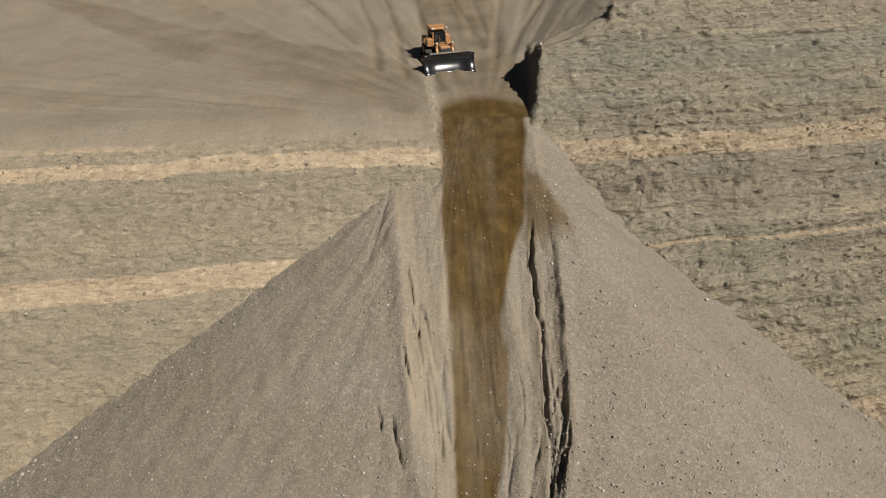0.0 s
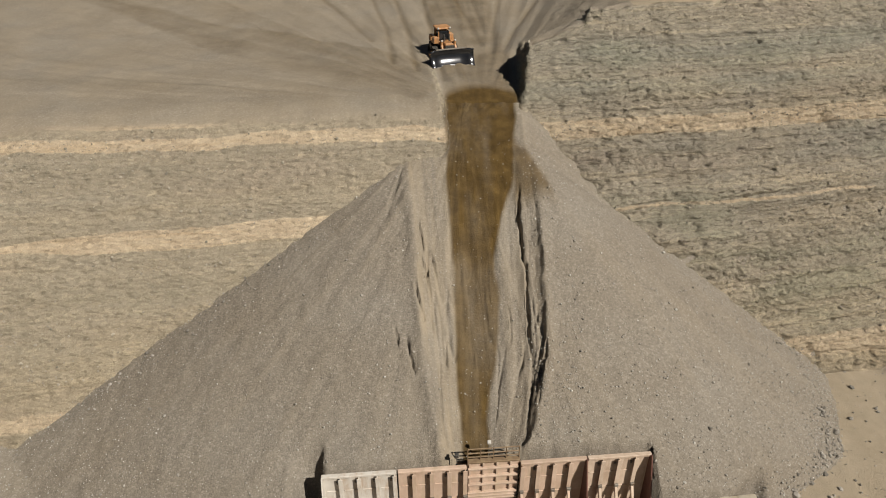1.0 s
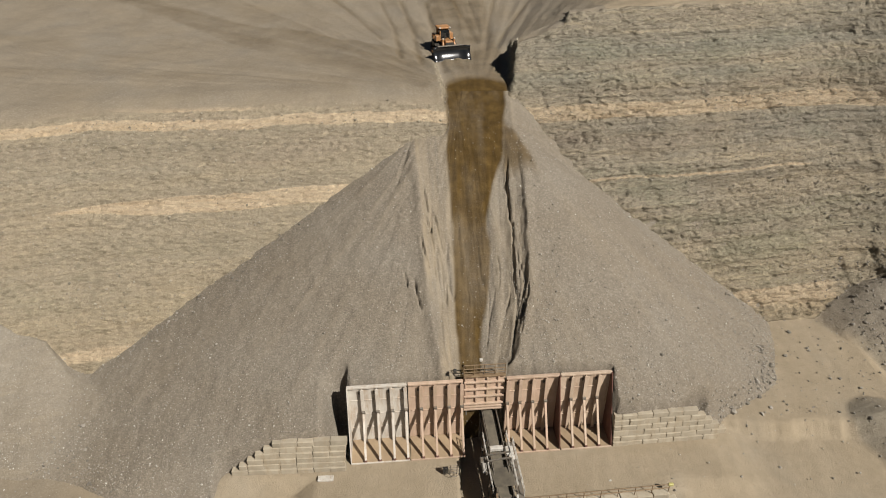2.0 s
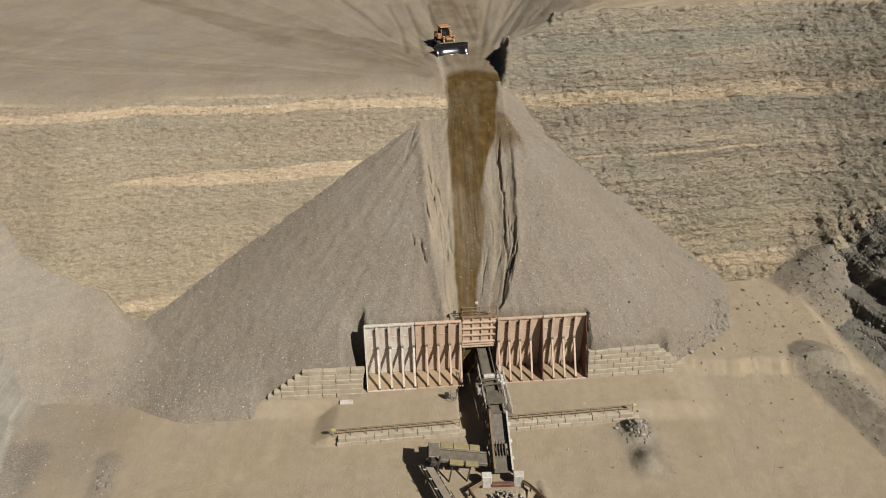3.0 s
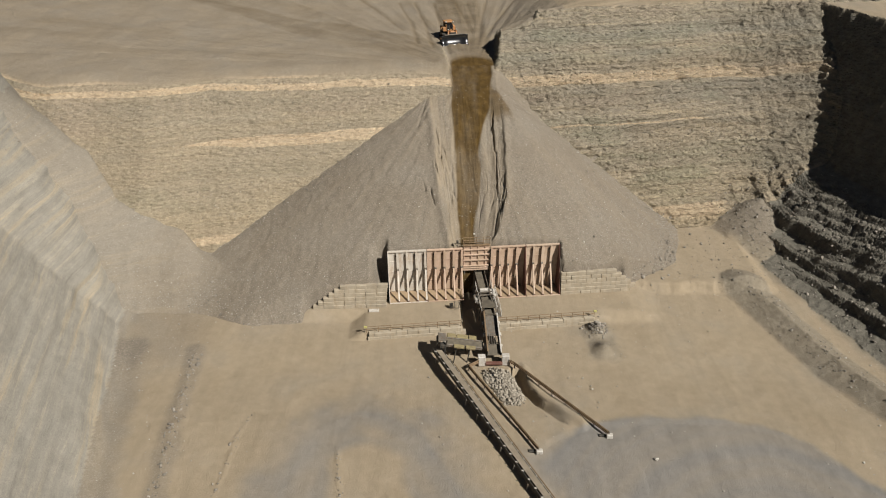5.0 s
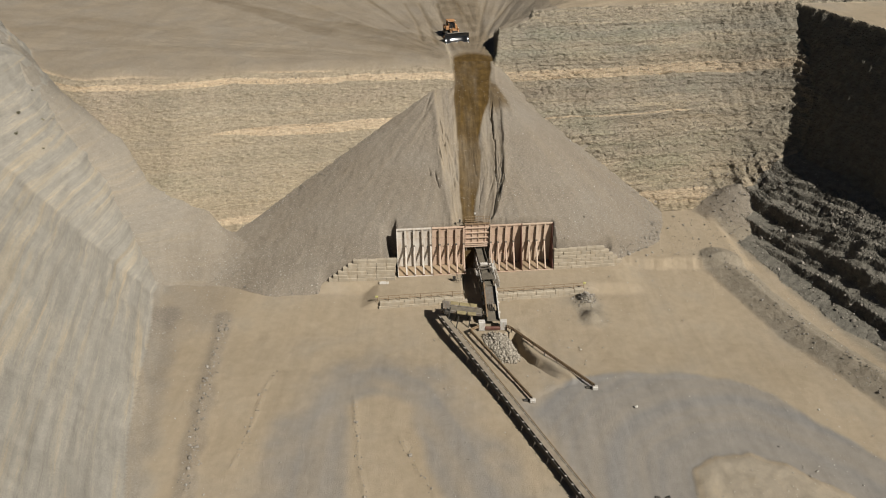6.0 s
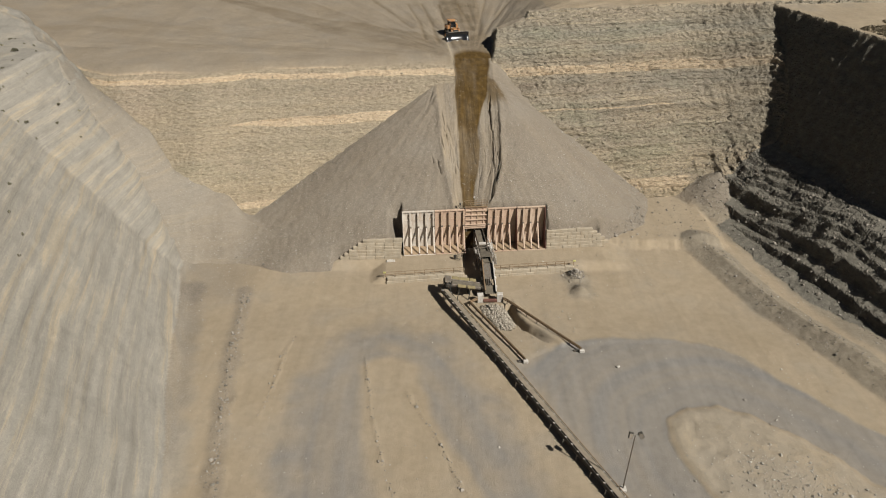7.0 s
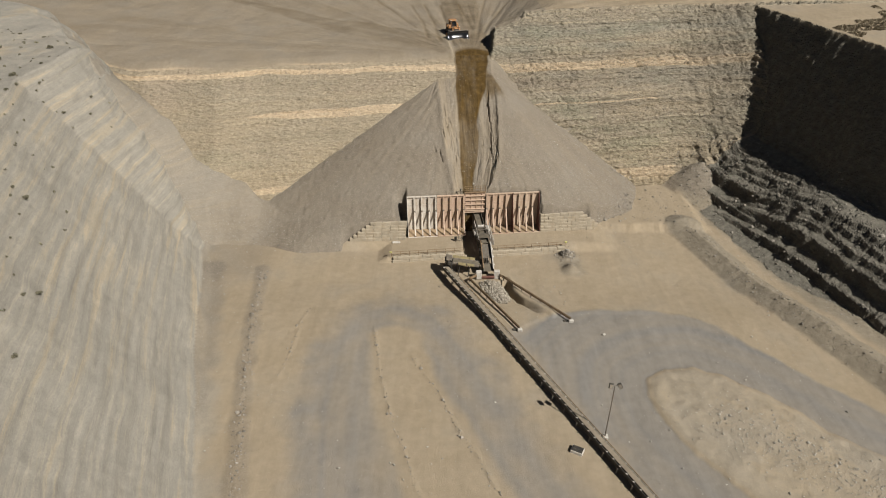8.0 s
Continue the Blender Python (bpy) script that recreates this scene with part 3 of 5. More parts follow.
def beam(bm, a, b, wide, deep, bevel=0.0):
    """A straight bar of square section from a to b."""
    a, b = Vector(a), Vector(b)
    d = b - a
    turn = d.to_track_quat("Y", "Z").to_matrix().to_4x4()
    return box(bm, (wide, d.length, deep), (a + b) / 2, turn, bevel)


def pipe(bm, a, b, r, n=8, r2=None):
    a, b = Vector(a), Vector(b)
    d = b - a
    m = Matrix.Translation((a + b) / 2) @ d.to_track_quat("Z", "Y").to_matrix().to_4x4()
    bmesh.ops.create_cone(bm, cap_ends=True, segments=n, radius1=r, radius2=r if r2 is None else r2, depth=d.length, matrix=m)
    return bm


def plate(bm, pts, thick, along):
    """A flat plate from its outline, with thickness."""
    along = Vector(along).normalized() * thick
    low = [bm.verts.new(Vector(p) - along / 2) for p in pts]
    high = [bm.verts.new(Vector(p) + along / 2) for p in pts]
    n = len(pts)
    bm.faces.new(low[::-1])
    bm.faces.new(high)
    for i in range(n):
        bm.faces.new((low[i], low[(i + 1) % n], high[(i + 1) % n], high[i]))
    bmesh.ops.recalc_face_normals(bm, faces=bm.faces)
    return bm


def sheet(name, xs, ys, height, zones, material):
    """A sheet of ground over a grid, roughened along its normals."""
    X, Y = np.meshgrid(xs, ys)
    Z = height(X, Y)
    gy, gx = np.gradient(Z, ys, xs)
    k = 1 / np.sqrt(1 + gx * gx + gy * gy)
    za, zb, strat, beds, push = zones(X, Y, Z, gx, gy, k)
    co = np.stack([X - gx * k * push, Y - gy * k * push, Z + k * push], -1).reshape(-1, 3)
    ny, nx = X.shape
    i = (np.arange(ny - 1)[:, None] * nx + np.arange(nx - 1)[None, :]).ravel()
    quads = np.stack([i, i + 1, i + nx + 1, i + nx], -1)
    me = bpy.data.meshes.new(name)
    me.vertices.add(len(co))
    me.vertices.foreach_set("co", co.ravel())
    me.loops.add(quads.size)
    me.loops.foreach_set("vertex_index", quads.ravel())
    me.polygons.add(len(quads))
    me.polygons.foreach_set("loop_start", np.arange(len(quads)) * 4)
    me.polygons.foreach_set("use_smooth", np.ones(len(quads), bool))
    me.update()
    for key, chans in (("zone_a", za), ("zone_b", zb)):
        data = np.ones((co.shape[0], 4))
        for c, arr in enumerate(chans):
            data[:, c] = np.clip(np.broadcast_to(arr, X.shape), 0, 1).ravel()
        me.attributes.new(key, "FLOAT_COLOR", "POINT").data.foreach_set("color", data.ravel())
    me.attributes.new("strat", "FLOAT", "POINT").data.foreach_set("value", strat.ravel())
    me.attributes.new("pale_bed", "FLOAT", "POINT").data.foreach_set("value", np.broadcast_to(beds, X.shape).ravel())
    me.materials.append(material)
    me.validate()
    return new(name, me)


def spread(lo, hi, fine):
    """Grid lines: steps of fine between lo and hi, growing outside out to the horizon."""
    mid = np.arange(lo, hi + fine / 2, fine)
    out = np.cumsum(fine * 1.35 ** np.arange(1, 26))
    out = out[out < 2500]
    return np.concatenate([(lo - out)[::-1], mid, hi + out])


# ---- ground ----
def strata_level(x, y, z):
    dip = 3.3 * step(-2, 10, x) - 0.022 * np.maximum(x, 0) - 0.02 * np.minimum(x + 20, 0)
    return z + dip + 0.3 * right_set_back(x) + 0.5 * fbm(x * 0.03, y * 0.03, octaves=3, seed=51)


def pale_beds(x, y, st):
    """How far a point lies in one of the pale sandy beds, 0 to 1."""
    st = st + 0.16 * fbm(x * 0.22, y * 0.1, octaves=4, seed=52)
    band = lambda lo, hi, soft: step(lo - soft, lo + soft, st) * step(hi + soft, hi - soft, st)
    lo = np.interp(x, [-90, -48, -19, 0, 5, 40, 80], [29.6, 29.5, 28.6, 28.1, 29.2, 29.4, 28.8])
    out = band(lo, lo + np.interp(x, [-90, -40, 0, 10], [0.8, 0.95, 1.15, 1.65]), 0.22)
    out = np.maximum(out, 0.8 * band(lo + 1.75, lo + 2.15, 0.18) * step(-18, -34, x))
    out = np.maximum(out, 0.6 * band(lo + 2.6, lo + 2.8, 0.15) * step(-44, -58, x))
    out = np.maximum(out, band(20.2 + 0.9 * step(-38, -52, x), 22.0 - 0.5 * step(-38, -52, x), 0.18) * step(-55, -50, x) * step(-6, -12, x))
    out = np.maximum(out, 0.85 * band(22.35, 22.72, 0.16) * step(8, 14, x) * step(60, 52, x))
    out = np.maximum(out, 0.5 * band(17.25, 17.55, 0.15) * step(18, 23, x) * step(56, 46, x) * (0.6 + 0.6 * vnoise(x * 0.25, 0.3, seed=53)))
    out = np.maximum(out, 0.55 * band(34.6, 34.8, 0.12) * step(20, 30, x) * (0.5 + 0.6 * vnoise(x * 0.15, 0.7, seed=54)))
    out = np.maximum(out, 0.75 * band(4.9, 7.2, 0.5) * step(35, 39, x) * step(62, 56, x))
    out = np.maximum(out, 0.7 * band(5.4, 6.9, 0.35) * step(-58, -53, x) * step(-36, -42, x))
    return np.maximum(out, 0.25 * np.clip(fbm(x * 0.03, st * 0.9, octaves=3, seed=55), 0, 1) * step(10, -20, x))


def land_zones(x, y, z, gx, gy, k):
    slope = np.hypot(gx, gy)
    fh, rh, hh, fl = face_height(x, y), right_wall_height(x, y), hill_height(x, y), floor_height(x, y)
    foot = 0.002 + 0.76 * step(-36, -46, x)
    is_floor = (fl >= z - foot).astype(float)
    is_hill = ((hh >= z - foot) & (is_floor < 1)).astype(float)
    is_right = ((rh >= z - 0.35) & (is_floor < 1)).astype(float)
    is_face = (1 - is_floor) * (1 - is_hill) * (1 - is_right)
    steep = step(0.35, 0.7, slope)
    strat = strata_level(x, y, z)
    s = right_wall_distance(x, y)
    n_mid = fbm(x * 0.25, y * 0.25, octaves=4, seed=61)
    # beds that stand proud or are eaten back
    led = 0.26 * vnoise(strat * 0.55, x * 0.012, seed=62) + 0.26 * vnoise(strat * 1.4, x * 0.02, seed=63) + 0.22 * vnoise(strat * 2.6, x * 0.05, seed=64)
    lump = 0.13 * fbm(x * 0.35, y * 0.35, z * 0.9, octaves=4, seed=65, gain=0.6)
    crag = fbm(x * 0.9, y * 0.7, z * 1.6, octaves=3, seed=75, gain=0.7)
    bold = 0.38 + 0.62 * step(2, 16, x)
    # broken blocks along the beds, coarse and fine
    on = is_face * steep > 0
    xo, yo, so = x[on], y[on], strat[on]
    big, gap = worley(xo * 0.20 + 0.1 * yo, so * 1.0, seed=81)
    small, chink = worley(xo * 0.75 + 0.3 * yo, so * 2.1, seed=82)
    patchy = np.clip(0.55 + 1.1 * fbm(xo * 0.08, so * 0.25, octaves=3, seed=83), 0.1, 1.3)
    chip = np.zeros_like(x)
    chip[on] = (0.17 * big - 0.10 * step(0.10, 0.02, gap) + 0.15 * small - 0.13 * step(0.14, 0.02, chink)) * patchy - 0.9 * np.clip(fbm(xo * 0.9, yo * 0.9, z[on] * 1.8, octaves=2, seed=84) - 0.55, 0, 1)
    push = is_face * steep * bold * (0.9 * led + 0.9 * lump + 0.20 * crag + chip)
    gullies = 0.5 - 2.2 * np.abs(fbm((x + 0.6 * y) * 0.28, z * 0.05, octaves=2, seed=76))
    push = push + is_face * steep * step(61, 73, x) * (0.45 * np.clip(gullies, -1.4, 1) + 0.25 * crag)
    ribs = 0.36 * fbm((y * 0.9 - x * 0.3) * 0.16, s * 0.05, octaves=4, seed=66) + 0.25 * fbm(x * 0.35, y * 0.35, z * 0.5, octaves=4, seed=68, gain=0.6)
    push = push + is_right * step(0.15, 0.5, slope) * ribs * (0.30 + 0.70 * step(9, 13, z))
    grain = fbm((x * 0.94 + y * 0.34) * 0.35, (y * 0.94 - x * 0.34) * 0.05, octaves=4, seed=69)
    seams = vnoise(z * 0.5 + 0.02 * y, y * 0.03, seed=78) + 0.8 * vnoise(z * 1.2 + 0.03 * y, y * 0.05, x * 0.03, seed=79) + 0.4 * vnoise(z * 2.4, y * 0.12, seed=80)
    push = push + is_hill * steep * (0.30 * seams + 0.10 * grain) + is_hill * 0.10 * fbm(x * 0.4, y * 0.4, z * 0.5, octaves=4, seed=70, gain=0.6)
    push = push + is_floor * 0.05 * fbm(x * 0.5, y * 0.5, octaves=4, seed=71)
    bench = is_face * (1 - steep)
    tracks = np.abs(fbm((x - 3) / np.maximum(6, y - 45) * 14, y * 0.012, octaves=3, seed=72))
    push = push + bench * (0.08 * tracks + 0.05 * fbm(x * 0.3, y * 0.3, seed=73))
    fan = np.arctan2(x - 3.5, np.maximum(4, y - 60))
    lines = fbm(fan * 22, np.hypot(x - 3.5, y - 60) * 0.02, octaves=4, seed=74)
    push = push + bench * 0.16 * lines * step(8, 16, np.hypot(x - 3.5, y - 60))
    across = inside(x, y, SWATH) + 0.6 * n_mid
    swath = step(-0.5, 0.6, across) * np.clip(0.62 + 0.5 * vnoise((0.55 * x + 0.83 * y) * 0.55, (0.83 * x - 0.55 * y) * 0.02, seed=88) + 0.3 * n_mid, 0.15, 1)
    dirt_lane = step(4.0, 2.2, line_distance(x, y, LANE) + 0.6 * n_mid) * (y > 60)
    rut = np.zeros_like(x)
    for line in RUTS:
        rut = np.maximum(rut, np.exp(-((line_distance(x, y, line) + 0.15 * n_mid) / 0.45) ** 2))
    push = push - bench * 0.16 * rut * (y < 122)
    outer, isle = inside(x, y, ROAD_EDGE), inside(x, y, MOUND_EDGE) + 0.5 * fbm(x * 0.35, y * 0.35, octaves=3, seed=5)
    left_side = step(27, 17, x + 0.5 * y + 12)
    road = step(-0.5 - 2.5 * left_side, 0.7 + 4.0 * left_side, outer + 0.5 * n_mid * (1 + 2 * left_side)) * step(0.1, -0.6, isle)
    tread = vnoise(isle * 0.45, (x - y) * 0.012, seed=77) + 0.6 * vnoise(isle * 1.3, (x - y) * 0.02, seed=85)
    road = road * np.clip(0.80 + 0.20 * tread, 0, 1)
    rim, core = inside(x, y, LOOP_EDGE), inside(x, y, LOOP_CORE)
    sweep = vnoise(rim * 0.35, (x + y) * 0.01, seed=86) + 0.6 * vnoise(rim * 1.0, (x + y) * 0.015, seed=87)
    worn = step(-1.5, 4.5, rim + 1.5 * n_mid) * step(0.6, -1.6, core + 0.7 * n_mid) * np.clip(0.62 + 0.26 * sweep + 0.15 * n_mid, 0, 1)
    road = np.maximum(road, worn) * is_floor
    gravel = is_floor * 0.75 * step(11.5, 8.5, np.hypot(x - 65.5, y - 52.5) + n_mid) + is_floor * 0.5 * step(-40, -47, x) * step(2, 12, y) + bench * np.clip(0.55 + 0.14 * n_mid, 0, 1) * (x < 24) + is_floor * 0.55 * step(4.5, 2.0, line_distance(x, y, TOE) + n_mid) + is_floor * 0.5 * step(2.2, 1.0, line_distance(x, y, WINDROW) + 0.8 * n_mid)
    # ledges' own dark grey; on the cliff above it puts shade into the colour
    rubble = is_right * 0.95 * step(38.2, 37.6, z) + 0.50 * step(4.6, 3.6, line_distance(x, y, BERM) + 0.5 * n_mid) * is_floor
    along = (y - 50) * 0.947 - (x - 64) * 0.322
    rubble = rubble + is_floor * 0.5 * step(-7.5, -5.0, s + np.clip(-0.07 * (along + 8), 0, 2.2) + n_mid)
    rubble = rubble + is_floor * 0.42 * step(3.0, 1.4, line_distance(x, y, [(24.3, 17), (24.6, 10.8)]) + n_mid)
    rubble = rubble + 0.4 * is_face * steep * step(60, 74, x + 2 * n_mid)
    lane = step(5.2, 3.9, np.abs(x - 4.1 + 0.03 * (y - 57)) + 0.6 * n_mid)
    fresh = lane * is_face * step(54, 56, y) * (0.36 + 0.2 * n_mid + 0.75 * step(71.5, 68.5, y + 0.09 * (x - 4.1) ** 2 + n_mid))
    fresh = np.maximum(fresh, bench * (0.13 * np.clip(lines * 1.6, 0, 1) * (y < 140) + 0.30 * swath + 0.42 * dirt_lane * (0.8 + 0.5 * n_mid) + 0.30 * rut * (y < 125)))
    face = is_face * steep + is_right * 0.9 * steep
    pale = is_hill * 0.92 + is_floor * 0.65 * step(7, 0, fl - hh + 2 * n_mid) + 0.35 * is_floor * step(0.0, 0.8, isle)
    return (face, gravel, fresh), (road, rubble, pale), strat, pale_beds(x, y, strat) * is_face, push


XS, YS = spread(-118, 110, 0.27), spread(-62, 96, 0.36)
YS = np.unique(np.concatenate([YS[(YS < 42) | ((YS > 81) & (YS < 96)) | (YS > 124)], np.arange(42, 81, 0.22), np.arange(96, 124, 0.5)]))
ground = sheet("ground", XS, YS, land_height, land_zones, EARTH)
tagged(ground, "tan and grey quarry floor with benched layered rock faces", "ground", kind="structure")


def heap_height(x, y):
    """The gravel heap where it stands above the land and behind its walls, else below ground."""
    z = smooth_max(pile_height(x, y), chute_height(x, y), 9.0 * step(-14, -34, x) + 0.1) + 0.10 * fbm(x * 0.25, y * 0.25, octaves=3, seed=81)
    u, v = to_wall(x, y)
    front = np.where((u > -0.25) & (u < 31.45), 1.0, np.where(u < 0, -3.1, np.interp(u, [31.5, 39, 43, 60], [-2.55, -2.2, 0.6, 6.0])))
    steep = np.interp(u, [-32, -24, -15.5, -12.5, 40, 44, 60], [0.0, 0.22, 0.9, 14.0, 14.0, 1.3, 1.3])
    z = z - steep * np.maximum(0, front - v)
    z = z - 6.0 * step(-3.4, -0.9, u) * step(0.1, -0.2, u) * step(3.6, 0.6, v)
    return np.maximum(z, land_height(x, y) - 1.2)


def heap_zones(x, y, z, gx, gy, k):
    t = np.clip((y - 27) / 30, 0, 1)
    n = fbm(x * 0.5, y * 0.12, octaves=4, seed=82)
    wav = 0.5 * fbm(0.7, y * 0.22, octaves=3, seed=86)
    a = np.interp(y, [27, 33.6, 37.4, 45.4, 53, 62], [1.0, 0.6, 0.4, 0.0, -0.7, -0.5]) + 0.3 * wav
    b = np.interp(y, [27, 34, 38, 42.5, 46.5, 50, 53, 62], [3.6, 3.9, 4.5, 5.0, 4.8, 5.6, 7.0, 7.9]) - 0.5 * wav
    wet = np.interp(y, [26, 34, 40, 45, 47.5], [0.95, 0.90, 0.82, 0.82, 1.0])
    fresh = step(a - 0.25, a + 0.25, x + 0.25 * n) * step(b + 0.45, b - 0.35, x + 0.5 * n) * step(20, 26, y) * (wet + 0.22 * n)
    side = step(0.9, -0.3, x - 7.6 - 0.62 * (58.4 - y) + 0.6 * n) * step(50.5, 53.5, y + 0.5 * n - 0.2 * (x - 9)) * step(6.5, 7.5, x)
    fresh = np.maximum(fresh, 0.75 * side)
    lo, hi = 0.3 - 5.2 * t ** 0.6, 5.6 + 3.7 * np.clip(t * 3, 0, 1) ** 0.6
    buff = step(-1.2, 0.6, x - lo + n) * step(2.5, 1.0, x + n) + step(1.5, -0.5, x - hi + n) * step(4, 6, x) * 0.45
    strip = fbm((x - lo) / np.maximum(1, hi - lo) * 14, y * 0.05, octaves=3, seed=89)
    buff = buff * np.clip(0.75 + 0.9 * strip, 0, 1.2)
    radial = np.arctan2(x - 1, 62 - y)
    streak = fbm(radial * 26, np.hypot(x - 1, y - 62) * 0.06, octaves=4, seed=83)
    push = 0.06 * streak + 0.07 * fbm(x * 1.1, y * 1.1, octaves=3, seed=84)
    inner = step(-0.8, 0.6, x - lo) * step(0.8, -0.4, x - hi)
    flow = (x - lo) / np.maximum(1, hi - lo)
    push = push + inner * 0.14 * fbm(flow * 11, y * 0.08, octaves=4, seed=87) * step(58, 52, y)
    crest = np.abs(fbm(flow * 9, y * 0.10, octaves=3, seed=85))
    push = push - 0.40 * inner * step(0.10, 0.02, crest) * np.clip(0.3 + 1.5 * fbm(x * 0.3, y * 0.15, seed=88), 0, 1) * (1 - np.clip(fresh, 0, 1)) * step(56, 50, y)
    gravel = np.clip(0.95 - 0.88 * buff * (0.75 + 0.4 * n) - 0.12 * np.clip(streak + 0.1, 0, 1), 0, 1)
    zero = np.zeros_like(x)
    dusty = 0.75 * step(-36, -62, x + 3 * n)
    return (zero, gravel * (1 - 0.65 * dusty), fresh), (zero, zero, dusty), z, zero, push


heap = sheet("gravel_heap", np.concatenate([np.arange(-112, -8, 0.29), np.arange(-8, 13, 0.11), np.arange(13, 56, 0.29)]), np.arange(2, 72, 0.27), heap_height, heap_zones, EARTH)
tagged(heap, "grey gravel heap with a wet brown runnel under the rim", "gravel heap", kind="stuff")

# ---- bin wall ----
def turned(x, y, z, rz):
    return Matrix.Translation((x, y, z)) @ Matrix.Rotation(rz, 4, "Z")


TURN = radians(WALL[2])


def wing(u0, u1, ribs, paint, label, left_end=False, right_end=False):
    """One section of the steel bin wall: plate, floor, ribs, raking struts and end plates."""
    o = from_wall(u0, 0)
    top = thing("bin_wall_section", turned(o.x, o.y, 0.02, TURN), label, "retaining wall", "bin wall sections")
    w = u1 - u0
    bm = bmesh.new()
    for i in range(4):
        box(bm, (w - 0.04, 0.10, 2.18), (w / 2, 0.0, 0.12 + 1.1 + i * 2.2), bevel=0.015)
    part("panel", bm, paint, top)
    part("base_plate", box(bmesh.new(), (w - 0.04, 3.6, 0.12), (w / 2, -1.85, 0.06), bevel=0.02), DUST, top, "dust-covered steel base plate")
    part("top_rail", box(bmesh.new(), (w - 0.02, 0.42, 0.28), (w / 2, -0.12, 8.86), bevel=0.03), paint, top)
    part("front_lip", box(bmesh.new(), (w - 0.04, 0.10, 0.22), (w / 2, -3.68, 0.11), bevel=0.02), paint, top)
    for r in ribs:
        u = r - u0
        bm = bmesh.new()
        box(bm, (0.10, 0.42, 8.6), (u, -0.26, 4.42))
        box(bm, (0.40, 0.07, 8.6), (u, -0.49, 4.42), bevel=0.01)
        part("rib", bm, paint, top)
        bm = bmesh.new()
        beam(bm, (u, -0.52, 5.15), (u, -3.45, 0.22), 0.26, 0.30, 0.02)
        strut = part("strut", bm, paint, top)
        part("foot_bracket", box(bmesh.new(), (0.34, 0.30, 0.34), (u, -3.52, 0.22), bevel=0.03), REDBROWN, strut)
        part("head_bracket", box(bmesh.new(), (0.40, 0.24, 0.46), (u, -0.60, 5.2), bevel=0.03), STEEL, strut)
    edges = [0.1] + [r - u0 for r in ribs]
    for a, b in zip(edges, edges[1:]):
        for z in (2.35, 4.55, 6.75):
            part("seam_bar", box(bmesh.new(), (b - a - 0.5, 0.07, 0.09), ((a + b) / 2, -0.085, z), bevel=0.015), paint, top)
        part("clip", box(bmesh.new(), (0.22, 0.14, 0.30), (b - 0.32, -0.12, 7.9), bevel=0.03), STEEL, top)
    for flag, u in ((left_end, 0.06), (right_end, w - 0.06)):
        if flag:
            bm = plate(bmesh.new(), [(u, 0.0, 0.1), (u, -3.62, 0.1), (u, -3.62, 0.5), (u, -0.55, 8.98), (u, 0.0, 8.98)], 0.10, (1, 0, 0))
            part("end_plate", bm, flag, top, "dark red-brown end plate" if flag == REDBROWN else "")
    return top


wing(0.0, 6.95, [1.75, 3.45, 5.15, 6.75], PALE, "faded white steel bin wall with raking struts", left_end=PALE)
wing(7.05, 13.5, [8.55, 10.2, 11.85, 13.35], PINK, "dusty pink steel bin wall with raking struts beside the gate")
wing(18.6, 24.95, [18.8, 20.3, 21.85, 23.4], PINK, "pink steel bin wall with struts and a red-brown end", right_end=REDBROWN)
wing(25.05, 31.2, [26.5, 28.1, 29.7], BLEACHED, "pinkish steel bin wall closed by a red-brown plate", right_end=REDBROWN)

o = from_wall(13.55, 0.1)
gate = thing("feed_gate", turned(o.x, o.y, 4.1, TURN), "pink steel feed gate of crossed beams above the chute", "gate")
part("panel", box(bmesh.new(), (4.95, 0.10, 5.2), (2.5, 0.05, 2.6), bevel=0.02), PINK, gate)
for z in (0.15, 0.55, 1.0, 2.2, 3.35, 4.45):
    part("beam", box(bmesh.new(), (4.75, 0.34, 0.24), (2.45, -0.2, z), bevel=0.03), PINK, gate)
for u in (0.25, 1.55, 2.85, 4.15):
    part("stiffener", box(bmesh.new(), (0.20, 0.22, 5.0), (u, -0.12, 2.6), bevel=0.02), PINK, gate)
part("top_beam", box(bmesh.new(), (4.95, 0.5, 0.22), (2.5, -0.05, 5.3), bevel=0.03), RUST, gate)
for u in (0.4, 4.6):
    part("hanger", box(bmesh.new(), (0.18, 0.18, 1.0), (u, -0.1, -0.4), bevel=0.02), STEEL, gate)


def railing(name, pts, height, spacing, label, category, pr=0.045, material=None, rails=(1.0, 0.55), group=""):
    """A pipe railing along a line of points, each post and rail a part."""
    material = material or RUST
    base = Vector(pts[0])
    top = thing(name, Matrix.Translation(base), label, category, group)
    for a, b in zip(pts, pts[1:]):
        a, b = Vector(a) - base, Vector(b) - base
        n = max(1, round((b - a).length / spacing))
        for i in range(n + 1):
            p = a.lerp(b, i / n)
            part("post", pipe(bmesh.new(), p, p + Vector((0, 0, height)), pr, 6), material, top)
        for h in rails:
            part("rail", pipe(bmesh.new(), a + Vector((0, 0, height * h)), b + Vector((0, 0, height * h)), pr, 6), material, top)
    return top


